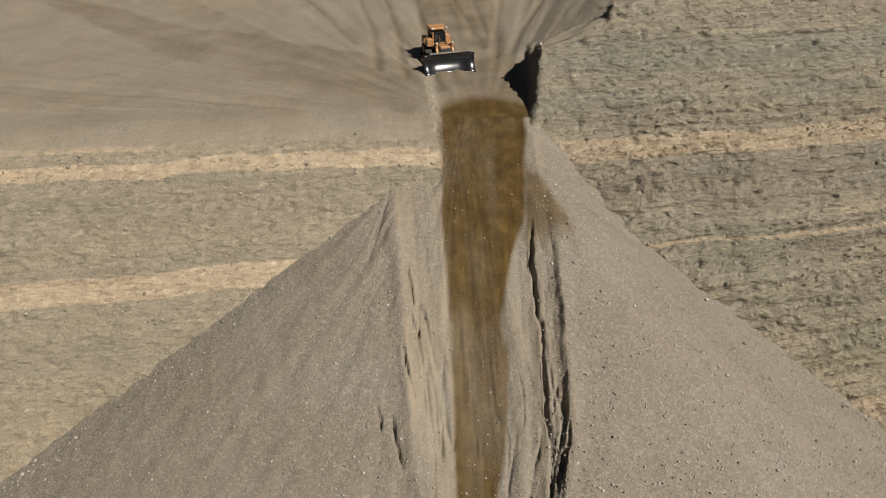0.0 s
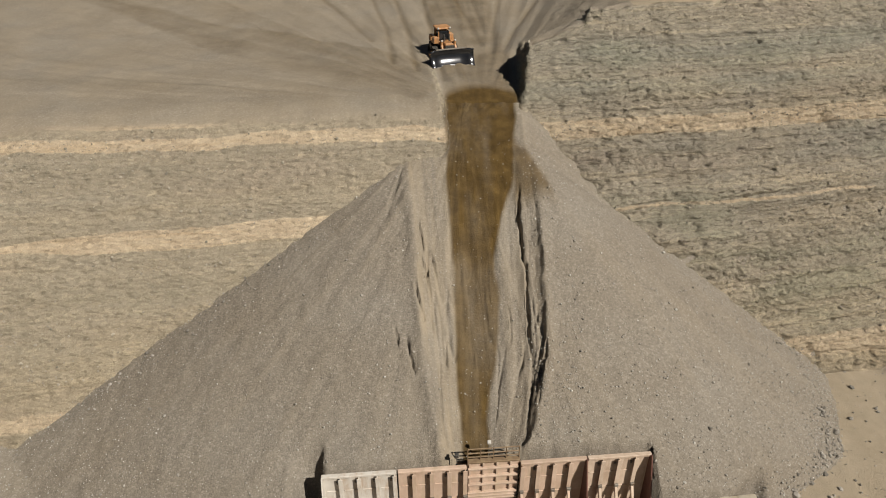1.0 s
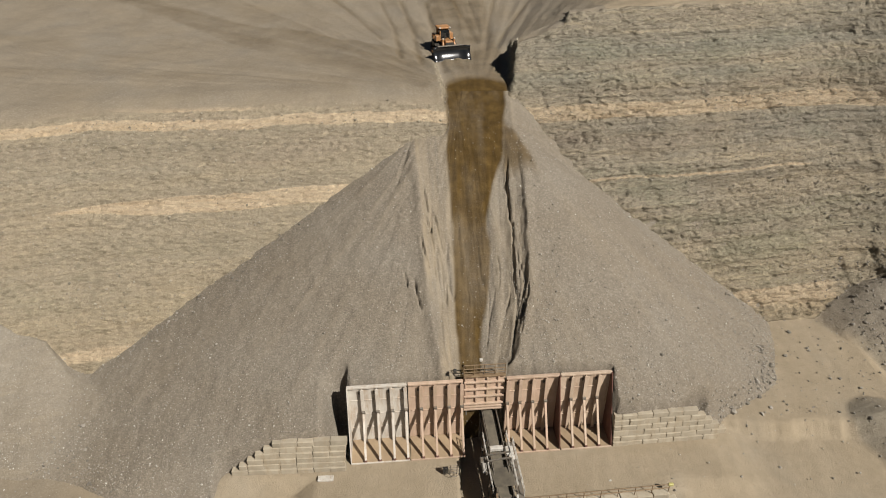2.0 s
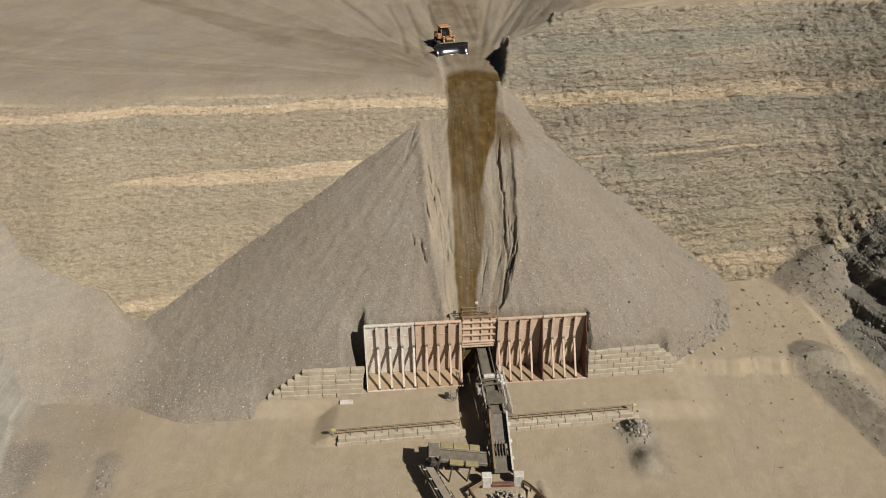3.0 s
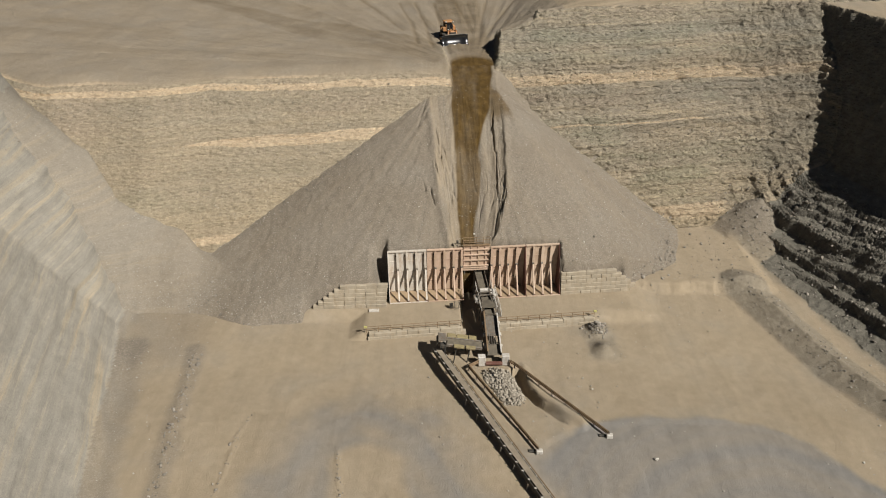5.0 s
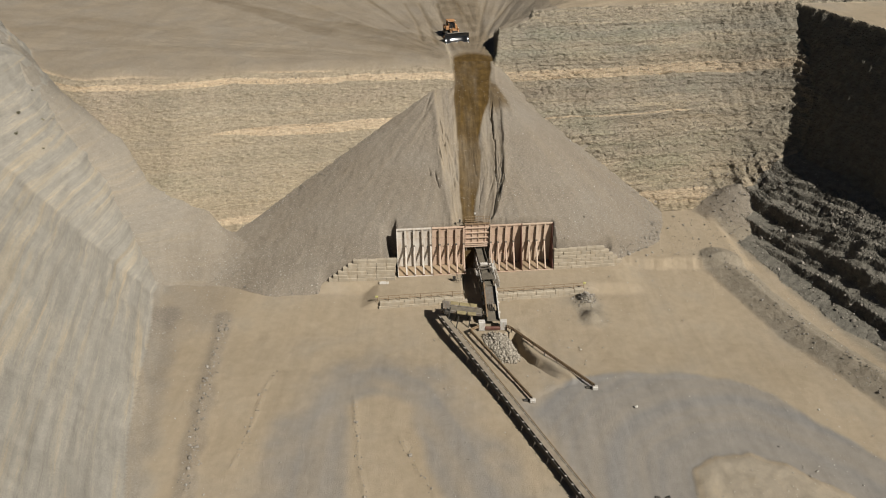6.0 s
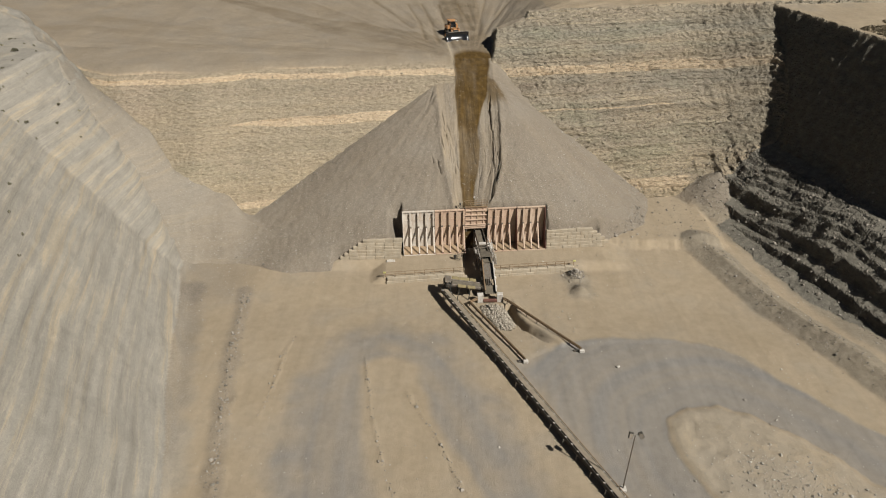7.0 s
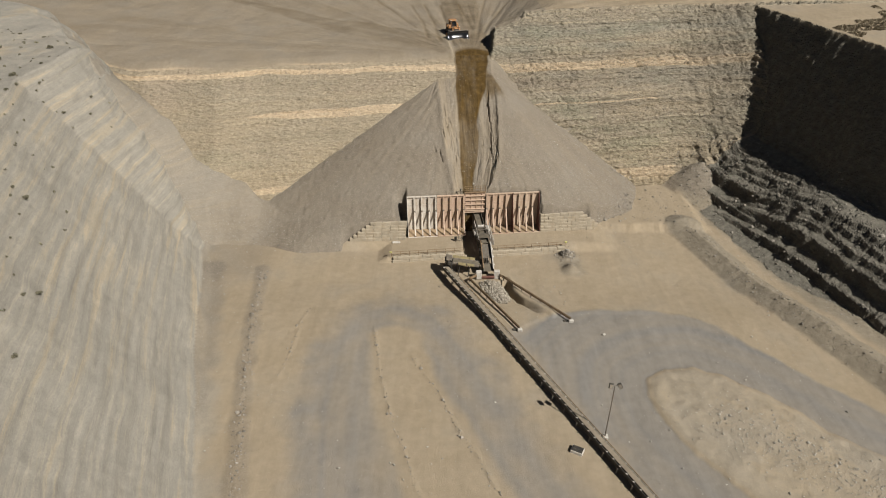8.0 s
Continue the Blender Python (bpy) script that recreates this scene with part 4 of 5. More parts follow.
railing("gate_railing", [from_wall(13.6, 0.12, 9.52), from_wall(18.45, 0.12, 9.52)], 1.45, 1.2, "rusty pipe railing on top of the feed gate", "railing", 0.06, rails=(1.0, 0.6, 0.25))
lp = from_wall(15.6, 0.32, 9.5)
lamp = thing("work_lamp", Matrix.Translation(lp), "small white work lamp on a thin post", "lamp")
part("post", pipe(bmesh.new(), (0, 0, 0), (0, 0, 1.9), 0.05, 6), STEEL, lamp)
part("head", box(bmesh.new(), (0.36, 0.30, 0.34), (0, 0, 2.05), bevel=0.05), WHITE_STEEL, lamp)
lp = from_wall(12.6, 0.25, 8.98)
horn = thing("camera_post", Matrix.Translation(lp), "dark box on a short post above the wall", "post")
part("post", pipe(bmesh.new(), (0, 0, 0), (0, 0, 1.0), 0.05, 6), STEEL, horn)
part("head", box(bmesh.new(), (0.4, 0.4, 0.45), (0, 0, 1.15), bevel=0.06), DARK, horn)


# ---- block walls ----
def block_meshes(n=5):
    out = []
    for i in range(n):
        bm = box(bmesh.new(), (1.86, 0.76, 0.735), (0, 0, 0.3675))
        bmesh.ops.bevel(bm, geom=list(bm.edges), offset=0.035 + 0.01 * i, segments=1, affect="EDGES")
        for v in bm.verts:
            v.co += Vector((random.uniform(-0.02, 0.02), random.uniform(-0.025, 0.025), random.uniform(-0.012, 0.012)))
        me = bpy.data.meshes.new("concrete_block")
        bm.to_mesh(me)
        bm.free()
        me.materials.append(BLOCK)
        out.append(me)
    return out


BLOCKS = block_meshes()


def block_wall(name, a, b, courses, batter, ends_a, ends_b, label):
    """A dry wall of big concrete blocks from a to b; each course is set back, and the ends step."""
    a, b = Vector(a), Vector(b)
    d = b - a
    top = thing(name, turned(a.x, a.y, a.z, math.atan2(d.y, d.x)), label, "retaining wall", kind="structure")
    for c in range(courses):
        x = ends_a[c] + (0.93 if c % 2 else 0.0)
        end = d.length - ends_b[c]
        if c % 2:
            ob = new("concrete_block", BLOCKS[random.randrange(len(BLOCKS))])
            ob.parent, ob.scale = top, (0.49, 1, 1)
            ob.location = (x - 0.46, 0.38 + c * batter, c * 0.745)
        while x < end - 0.4:
            ob = new("concrete_block", BLOCKS[random.randrange(len(BLOCKS))])
            ob.parent = top
            ob.location = (x + 0.94 + random.uniform(-0.03, 0.03), 0.38 + c * batter + random.uniform(-0.04, 0.04), c * 0.745)
            ob.rotation_euler = (0, 0, random.uniform(-0.012, 0.012))
            x += 1.88
    return top


block_wall("wall_west", (-25.4, 20.75, -0.05), (-12.45, 21.5, -0.05), 6, 0.13, [0, 0.9, 1.9, 2.9, 3.9, 5.0], [0] * 6, "pale concrete block wall with a stepped end holding gravel")
block_wall("wall_east", (19.35, 25.2, -0.05), (32.6, 26.6, -0.05), 6, 0.14, [0, 0, 0, 0, 0, 0], [0.2, 0.4, 1.6, 2.3, 3.2, 4.4], "pale concrete block wall with a ragged end holding gravel")
block_wall("wall_front_west", (-15.0, 13.75, -1.4), (1.0, 15.55, -1.4), 2, 0.10, [0, 0.2], [0, 0], "low pale concrete block wall under a railing")
block_wall("wall_front_east", (6.7, 16.25, -1.4), (24.5, 18.3, -1.4), 2, 0.10, [0, 0], [0, 0.2], "low pale concrete block wall under a railing")
rw = railing("terrace_railing", [(-15.2, 14.25, 0.08), (0.9, 16.1, 0.08)], 1.25, 2.0, "rusty pipe railing on top of the block wall", "railing", 0.05, group="terrace railings")
re = railing("terrace_railing", [(6.8, 16.75, 0.08), (24.3, 18.75, 0.08)], 1.25, 2.0, "rusty pipe railing on top of the block wall", "railing", 0.05, group="terrace railings")
for host, at in ((rw, (-0.15, 0, 1.2)), (re, (17.6, 2.0, 1.2))):
    part("end_marker", box(bmesh.new(), (0.55, 0.30, 0.36), at, bevel=0.05), plain_material("marker_yellow", (0.50, 0.46, 0.14), (0.60, 0.56, 0.24), 0.5, 0, 2, 0), host, "yellow end marker")
slab = part("loose_slab", box(bmesh.new(), (1.8, 0.7, 0.28), (0, 0, 0.14), bevel=0.04), WHITE_STEEL)
slab.matrix_world = turned(-14.5, 20.35, 0.0, 0.06)
tagged(slab, "white concrete slab lying before the block wall", "slab")


# ---- feeder conveyor and screen ----
def frame_at(a, b):
    """A pose at a whose y points at b."""
    a, b = Vector(a), Vector(b)
    return Matrix.Translation(a) @ (b - a).to_track_quat("Y", "Z").to_matrix().to_4x4(), (b - a).length


m, L = frame_at((4.35, 28.6, 3.3), (5.75, 15.9, 2.7))
feeder = thing("feeder_conveyor", m, "dusty belt feeder with steel skirts leading from the gate", "conveyor")
part("belt", box(bmesh.new(), (1.35, L, 0.10), (0, L / 2, 0.0), bevel=0.03), BELT, feeder, "dusty brown rubber belt")
for side in (-1, 1):
    part("skirt", box(bmesh.new(), (0.10, L, 0.75), (side * 0.85, L / 2, 0.2), bevel=0.02), STEEL, feeder)
    part("stringer", box(bmesh.new(), (0.16, L, 0.34), (side * 1.0, L / 2, -0.35), bevel=0.02), STEEL, feeder)
    # dark sheets added below the stringers to make the feeder's shadow solid
    part("side_screen", box(bmesh.new(), (0.06, L - 0.6, 1.9), (side * 0.9, L / 2, -1.5), bevel=0.01), DARK, feeder, "dark sheet added to fill out the feeder's shadow")
    for i in range(5):
        y = 1.2 + i * (L - 2.0) / 4
        part("leg", beam(bmesh.new(), (side * 1.0, y, -0.4), (side * 1.15, y + 0.2, -4.3 + 0.03 * y), 0.16, 0.16), STEEL, feeder)
        if i < 4:
            part("brace", beam(bmesh.new(), (side * 1.05, y, -0.6), (side * 1.12, y + (L - 2.0) / 4, -3.6), 0.08, 0.08), STEEL, feeder)
for i in range(9):
    part("idler", pipe(bmesh.new(), (-0.8, 0.8 + i * 1.4, -0.2), (0.8, 0.8 + i * 1.4, -0.2), 0.09, 8), DARK, feeder)
part("drive_box", box(bmesh.new(), (0.9, 1.1, 0.8), (-1.35, 7.2, 0.35), bevel=0.08), WHITE_STEEL, feeder, "grey-white drive housing")
part("drive_motor", pipe(bmesh.new(), (-1.9, 7.9, 0.2), (-1.2, 7.9, 0.2), 0.32, 10), WHITE_STEEL, feeder)
for y in (7.6, 8.4):
    part("cross_frame", beam(bmesh.new(), (-1.2, y, 0.85), (1.35, y + 0.3, 0.95), 0.16, 0.16), STEEL, feeder)
    for sx in (-1.2, 1.35):
        part("upright", beam(bmesh.new(), (sx, y, -0.5), (sx, y, 0.95), 0.12, 0.12), STEEL, feeder)
part("walkway", box(bmesh.new(), (0.8, 7.6, 0.08), (-1.75, 8.9, -0.65), bevel=0.01), STEEL, feeder)
for i in range(5):
    part("walkway_post", pipe(bmesh.new(), (-2.1, 5.4 + i * 1.75, -0.6), (-2.1, 5.4 + i * 1.75, 0.5), 0.045, 6), WHITE_STEEL, feeder)
for h in (0.5, 0.0):
    part("walkway_rail", pipe(bmesh.new(), (-2.1, 5.3, h), (-2.1, 12.5, h), 0.045, 6), WHITE_STEEL, feeder)
for i in range(4):
    part("side_bracket", beam(bmesh.new(), (1.0, 6.2 + i * 1.6, -0.3), (1.65, 6.6 + i * 1.6, 0.3), 0.12, 0.3), STEEL, feeder)

for side, off in ((-1, 1.45), (1, 1.3)):
    for i in range(7):
        y = 4.6 + i * 1.25
        part("guard_post", pipe(bmesh.new(), (side * off, y, -0.5), (side * off, y, 0.95), 0.05, 6), WHITE_STEEL if i % 2 else STEEL, feeder)
    for h in (0.9, 0.45):
        part("guard_rail", pipe(bmesh.new(), (side * off, 4.6, h), (side * off, 12.1, h), 0.05, 6), WHITE_STEEL, feeder)
part("head_guard", box(bmesh.new(), (1.5, 0.5, 0.5), (0.1, 6.9, 0.75), bevel=0.06), WHITE_STEEL, feeder, "pale grey sheet steel guard")
part("gearbox", box(bmesh.new(), (0.7, 0.8, 0.7), (1.75, 8.0, 0.1), bevel=0.08), STEEL, feeder)
part("gear_motor", pipe(bmesh.new(), (1.75, 8.5, 0.2), (1.75, 9.5, 0.2), 0.26, 10), WHITE_STEEL, feeder)
part("hopper_plate", plate(bmesh.new(), [(-1.25, 9.2, 0.3), (1.2, 9.2, 0.3), (1.05, 12.0, 0.9), (-1.1, 12.0, 0.9)], 0.08, (0, -0.2, 1)), BELT, feeder, "curved dusty cover plate")
for i in range(6):
    y = 5.0 + i * 1.3
    part("outrigger", beam(bmesh.new(), (-1.0, y, -0.4), (-2.0, y + 0.3, -1.3), 0.09, 0.09), STEEL, feeder)
    part("tie_rod", beam(bmesh.new(), (1.0, y, -0.2), (1.35, y + 0.8, 0.7), 0.06, 0.06), WHITE_STEEL, feeder)
part("cable_tray", box(bmesh.new(), (0.28, 8.0, 0.12), (1.25, 8.4, -0.35), bevel=0.02), RUST, feeder)

rack = thing("access_ladder", turned(0.25, 20.9, 0.0, radians(8)), "dark tubular access ladder with hoops beside the pit of the feeder", "ladder")
for sx in (-0.45, 0.35):
    part("stile", pipe(bmesh.new(), (sx, 0.5, -1.2), (sx, -0.2, 2.1), 0.05, 6), STEEL, rack)
for i in range(8):
    h = -0.9 + i * 0.4
    part("rung", pipe(bmesh.new(), (-0.45, 0.44 - 0.085 * i, h), (0.35, 0.44 - 0.085 * i, h), 0.03, 6), STEEL, rack)
for i in range(3):
    h = 0.7 + i * 0.6
    ring = [Vector((-0.05 + 0.62 * math.cos(a * 0.6), -0.1 - 0.6 * math.sin(a * 0.6), h)) for a in range(6)]
    bm = bmesh.new()
    for p, q in zip(ring, ring[1:]):
        pipe(bm, p, q, 0.035, 5)
    part("hoop", bm, STEEL, rack)
part("control_box", box(bmesh.new(), (0.6, 0.35, 0.9), (-0.95, 0.35, 0.7), bevel=0.04), DARK, rack, "dark control box")
part("box_post", box(bmesh.new(), (0.12, 0.12, 0.6), (-0.95, 0.35, 0.1), bevel=0.02), STEEL, rack)

m, L = frame_at((5.85, 16.2, 2.3), (6.2, 8.5, 0.15))
screen = thing("grizzly_screen", m, "steel chute with grizzly bars and white side plates", "screen")
part("deck", box(bmesh.new(), (2.1, 4.2, 0.10), (0, 2.1, 0.0), bevel=0.02), STEEL, screen, "worn grey steel deck")
part("lower_deck", box(bmesh.new(), (2.1, 2.2, 0.10), (0, L - 1.1, 0.0), bevel=0.02), BELT, screen)
for i in range(6):
    part("grizzly_bar", box(bmesh.new(), (0.10, 2.2, 0.22), (-0.9 + i * 0.36, 4.9, 0.02), bevel=0.02), STEEL, screen)
for side, tall in ((-1, 0.8), (1, 1.3)):
    # dark panels added under both sides of the deck to darken the space below
    part("skirt_panel", box(bmesh.new(), (0.06, 5.6, 2.0), (side * 1.24, 3.0, -1.2), bevel=0.01), DARK, screen, "dark panel added under the chute for shade")
    part("side_plate", box(bmesh.new(), (0.12, L, tall), (side * 1.12, L / 2, tall / 2 - 0.15), bevel=0.02), DARK, screen)
    part("side_rim", box(bmesh.new(), (0.24, L, 0.14), (side * 1.12, L / 2, tall - 0.1), bevel=0.03), WHITE_STEEL if side < 0 else RUST, screen)
    for i in range(3):
        part("spring_box", box(bmesh.new(), (0.34, 0.5, 0.5), (side * 1.35, 1.6 + i * 2.3, -0.05), bevel=0.05), WHITE_STEEL, screen)
        part("leg", box(bmesh.new(), (0.2, 0.2, 2.3), (side * 1.35, 1.6 + i * 2.3, -1.3), bevel=0.02), STEEL, screen)

for x, y, r in ((4.1, 7.75, 0.05), (8.0, 7.95, -0.03)):
    ob = part("concrete_footing", box(bmesh.new(), (1.2, 0.9, 1.9), (0, 0, 0.95), bevel=0.05), WHITE_STEEL)
    ob.matrix_world = turned(x, y, -1.2, r)
    tagged(ob, "white concrete footing at the foot of the chute", "concrete block", "chute footings")
lip = part("chute_lip", box(bmesh.new(), (2.8, 0.5, 0.5), (0, 0, 0.25), bevel=0.06), REDBROWN)
lip.matrix_world = turned(6.1, 7.5, -0.95, 0.03)
tagged(lip, "rusty red steel lip across the chute's mouth", "steel beam")

# ---- cross conveyor under the screen ----
m, L = frame_at((4.2, 9.7, 1.3), (-2.9, 9.45, 2.5))
cross = thing("cross_conveyor", m, "short cross conveyor with faded yellow covers", "conveyor")
part("belt", box(bmesh.new(), (1.3, L, 0.12), (0, L / 2, 0), bevel=0.03), BELT, cross, "dusty rubber belt")
for side in (-1, 1):
    part("stringer", box(bmesh.new(), (0.2, L, 0.5), (side * 0.85, L / 2, -0.1), bevel=0.03), STEEL, cross)
    for y in (2.0, 4.2, 6.6):
        part("leg", beam(bmesh.new(), (side * 0.9, y, -0.2), (side * 1.2, y, -2.8 - 0.16 * y), 0.16, 0.16), DARK, cross)
for y, w in ((1.5, 1.3), (3.2, 1.9), (5.0, 1.5)):
    part("front_cover", box(bmesh.new(), (0.9, w, 0.35), (1.35, y, 0.12), bevel=0.05), OLIVE, cross, "faded yellow cover")
for y, w in ((2.0, 1.6), (3.9, 1.7)):
    part("back_cover", box(bmesh.new(), (0.7, w, 0.35), (-1.2, y, 0.15), bevel=0.05), OLIVE, cross, "faded yellow cover")
part("head_drum", pipe(bmesh.new(), (-0.9, L - 0.1, -0.05), (0.9, L - 0.1, -0.05), 0.42, 14), DARK, cross)
part("hood", box(bmesh.new(), (2.2, 1.3, 0.25), (0, L - 0.5, 0.62), bevel=0.06), STEEL, cross)
part("drive", box(bmesh.new(), (0.8, 0.9, 0.7), (-1.4, L - 0.6, 0.2), bevel=0.06), DARK, cross)
part("guard_post", pipe(bmesh.new(), (-1.6, L - 1.1, -2.2), (-1.6, L - 1.1, 1.4), 0.14, 8), DARK, cross)

# ---- long conveyor ----
m, L = frame_at((-3.3, 9.0, 1.45), (60.3, -118.0, 1.45))
longc = thing("overland_conveyor", m, "long dark belt conveyor on low trestles", "conveyor")
part("belt", box(bmesh.new(), (0.86, L, 0.08), (-0.06, L / 2, 0.04), bevel=0.02), plain_material("dust_covered_belt", (0.24, 0.20, 0.15), (0.36, 0.305, 0.23), 0.95, 0, 0.7, 0.02), longc, "rubber belt under tan dust")
for side in (-1, 1):
    part("stringer", box(bmesh.new(), (0.12, L, 0.8), (side * 0.60, L / 2, -0.42), bevel=0.02), DARK, longc)
part("guard_pipe", box(bmesh.new(), (0.14, L - 6, 0.12), (-0.86, L / 2 + 2, -0.05), bevel=0.04), RUST, longc, "rusty pipe along the belt")
part("return_belt", box(bmesh.new(), (0.95, L, 0.05), (0, L / 2, -0.62)), DARK, longc)
leg_me = box(beam(beam(bmesh.new(), (-0.9, 0, -0.4), (-1.0, 0, -1.55), 0.14, 0.14), (0.9, 0, -0.4), (1.0, 0, -1.55), 0.14, 0.14), (2.1, 0.14, 0.14), (0, 0, -0.95))
leg = part("trestle", leg_me, STEEL, longc)
idl = bmesh.new()
beam(idl, (-0.64, 0, 0.16), (-0.44, 0, -0.02), 0.12, 0.08)
beam(idl, (0.80, 0, 0.20), (0.42, 0, 0.02), 0.11, 0.08)
box(idl, (1.3, 0.12, 0.08), (0, 0, -0.10))
idler = part("idler_frame", idl, WHITE_STEEL, longc, "pale steel idler frame")
leg.location, idler.location = (0, 2, 0), (0, 1, 0)
for i in range(1, int(L / 3.4)):
    ob = new("trestle", leg.data)
    ob.parent, ob.location = longc, (0, 2 + i * 3.4, 0)
for i in range(1, int(L / 1.55)):
    ob = new("idler_frame", idler.data)
    ob.parent, ob.location = longc, (random.uniform(-0.02, 0.02), 1 + i * 1.55, 0)


# ---- guard rails of the rock bay ----
def bay_rail(pts, label):
    base = Vector(pts[0])
    top = thing("bay_guard_rail", Matrix.Translation(base), label, "guard rail", "rails of the rock bay")
    for a, b in zip(pts, pts[1:]):
        a, b = Vector(a) - base, Vector(b) - base
        n = max(1, round((b - a).length / 2.6))
        up = Vector((0, 0, 0.75))
        part("beam", beam(bmesh.new(), a + up, b + up, 0.32, 0.30, 0.05), RUST, top)
        part("pipe", pipe(bmesh.new(), a + up * 1.5, b + up * 1.5, 0.07, 8), RUST, top)
        for i in range(n + 1):
            p = a.lerp(b, i / n)
            part("post", box(bmesh.new(), (0.16, 0.16, 1.25), p + Vector((0, 0, 0.5)), bevel=0.02), STEEL, top)
    part("end_block", box(bmesh.new(), (0.9, 0.6, 0.7), Vector(pts[-1]) - base + Vector((0.1, -0.1, 0.4)), bevel=0.08), WHITE_STEEL, top, "white end block")
    part("end_foot", box(bmesh.new(), (1.1, 0.5, 0.35), Vector(pts[-1]) - base + Vector((-0.8, 0.2, 0.15)), bevel=0.08), DARK, top)
    return top


bay_rail([(3.6, 7.3, -1.0), (2.0, 6.2, -1.0), (11.1, -11.4, -0.1)], "rusty guard rail on posts beside the rock heap")
bay_rail([(8.6, 7.4, -1.0), (9.4, 6.8, -1.0), (21.4, -8.4, -0.3)], "rusty guard rail on posts beside the trench")


# ---- loose stone ----
def rock_mesh(bm, at, r, rough=0.3, flat=0.75):
    """One angular stone, dented from a small solid."""
    made = bmesh.ops.create_icosphere(bm, subdivisions=1, radius=1, matrix=Matrix())["verts"]
    turn = Euler([random.uniform(0, 6.3) for _ in range(3)]).to_matrix()
    for v in made:
        v.co = turn @ Vector((v.co.x, v.co.y * random.uniform(0.8, 1), v.co.z * flat)) * (1 + random.uniform(-rough, rough))
        v.co = Vector(at) + v.co * r


def stones(name, places, material, label, category, zones=False):
    """Many stones in one object: one set of dented solids laid at each place."""
    base = []
    for i in range(12):
        bm = bmesh.new()
        rock_mesh(bm, (0, 0, 0), 1.0)
        base.append((np.array([v.co[:] for v in bm.verts]), np.array([[v.index for v in f.verts] for f in bm.faces])))
        bm.free()
    cos, tris, n = [], [], 0
    for x, y, z, r in places:
        co, f = base[random.randrange(12)]
        a = random.uniform(0, 6.3)
        c, s = math.cos(a), math.sin(a)
        k = co * r * np.array([1, random.uniform(0.7, 1), random.uniform(0.6, 0.95)])
        cos.append(np.stack([k[:, 0] * c - k[:, 1] * s + x, k[:, 0] * s + k[:, 1] * c + y, k[:, 2] + z], -1))
        tris.append(f + n)
        n += len(co)
    me = bpy.data.meshes.new(name)
    me.from_pydata(np.concatenate(cos).tolist(), [], np.concatenate(tris).tolist())
    me.materials.append(material)
    if zones:
        c = np.concatenate(cos)
        m = len(c)
        for key, vals in (("zone_a", (1, 0, 0, 1)), ("zone_b", (0, 0, 0, 1))):
            me.attributes.new(key, "FLOAT_COLOR", "POINT").data.foreach_set("color", np.tile(np.array(vals, float), m))
        me.attributes.new("strat", "FLOAT", "POINT").data.foreach_set("value", strata_level(c[:, 0], c[:, 1], c[:, 2]))
    return tagged(new(name, me), label, category, kind="stuff")


def island_material(name, stops):
    m, nt, b = tree(name)
    rnd = nt.nodes.new("ShaderNodeNewGeometry")
    c = ramp(nt, rnd.outputs["Random Per Island"], stops)
    n = noise_node(nt, rnd.outputs["Position"], 4.0, 5)
    c = mix(nt, 0.4, c, mix(nt, 1.0, c, ramp(nt, n, [(0.3, (0.6, 0.6, 0.6)), (0.7, (1.3, 1.3, 1.3))]), "MULTIPLY"))
    nt.links.new(scaled_albedo(nt, c), b.inputs["Base Color"])
    b.inputs["Roughness"].default_value = 0.95
    bump(nt, b, n, 0.5, 0.05)
    return m


STONE = island_material("broken_grey_stone", [(0.0, (0.17, 0.15, 0.125)), (0.6, (0.29, 0.26, 0.22)), (1.0, (0.44, 0.40, 0.35))])
PALESTONE = island_material("pale_broken_stone", [(0.0, (0.32, 0.29, 0.25)), (0.6, (0.46, 0.43, 0.38)), (1.0, (0.60, 0.57, 0.51))])


def lay(pts, height, sink=0.3):
    """Stones set on a surface: rows of x, y, radius become places."""
    a = np.array(pts)
    z = height(a[:, 0], a[:, 1])
    return [(x, y, zz + r * (0.6 - sink), r) for (x, y, r), zz in zip(a, z)]


rng = np.random.default_rng(7)
# heap of pale stone in the bay
n = 1000
t, a, q = rng.uniform(0, 1, n), rng.uniform(0, 6.28, n), np.sqrt(rng.uniform(0, 1, n))
x, y = 6.4 + 2.3 * t + 2.5 * q * np.cos(a) * (1 - 0.25 * t), 5.4 - 6.3 * t + 1.6 * q * np.sin(a)
z = floor_height(x, y) + 1.1 * (1 - q * q) * (1 - 0.3 * t) * rng.uniform(0.6, 1.0, n)
BAYROCK = island_material("tan_broken_rock", [(0.0, (0.27, 0.235, 0.185)), (0.6, (0.40, 0.355, 0.29)), (1.0, (0.54, 0.49, 0.41))])
stones("rock_heap", np.stack([x, y, z, rng.uniform(0.15, 0.36, n)], -1).tolist(), BAYROCK, "heap of pale angular rocks between the rusty rails", "rock heap")

# stones that rolled to the foot of the heap
n = 60000
sx, sy = rng.uniform(-50, 44, n), rng.uniform(17, 50, n)
sz, sb = heap_height(sx, sy), land_height(sx, sy)
low = np.clip(1 - (sz - sb) / 3.5, 0, 1) * np.where(sx > 15, 1, 0.35) + np.where(sx > 8, 0.03, 0.012)
keep = (sz > sb - 0.1) & (rng.uniform(0, 1, n) < low * 0.75)
sr = np.minimum(0.5, 0.05 + rng.exponential(0.03 + 0.05 * low))
pts = np.stack([sx, sy, sr], -1)[keep].tolist()
stones("heap_stones", lay(pts, heap_height), STONE, "grey stones strewn over the gravel heap", "stones")


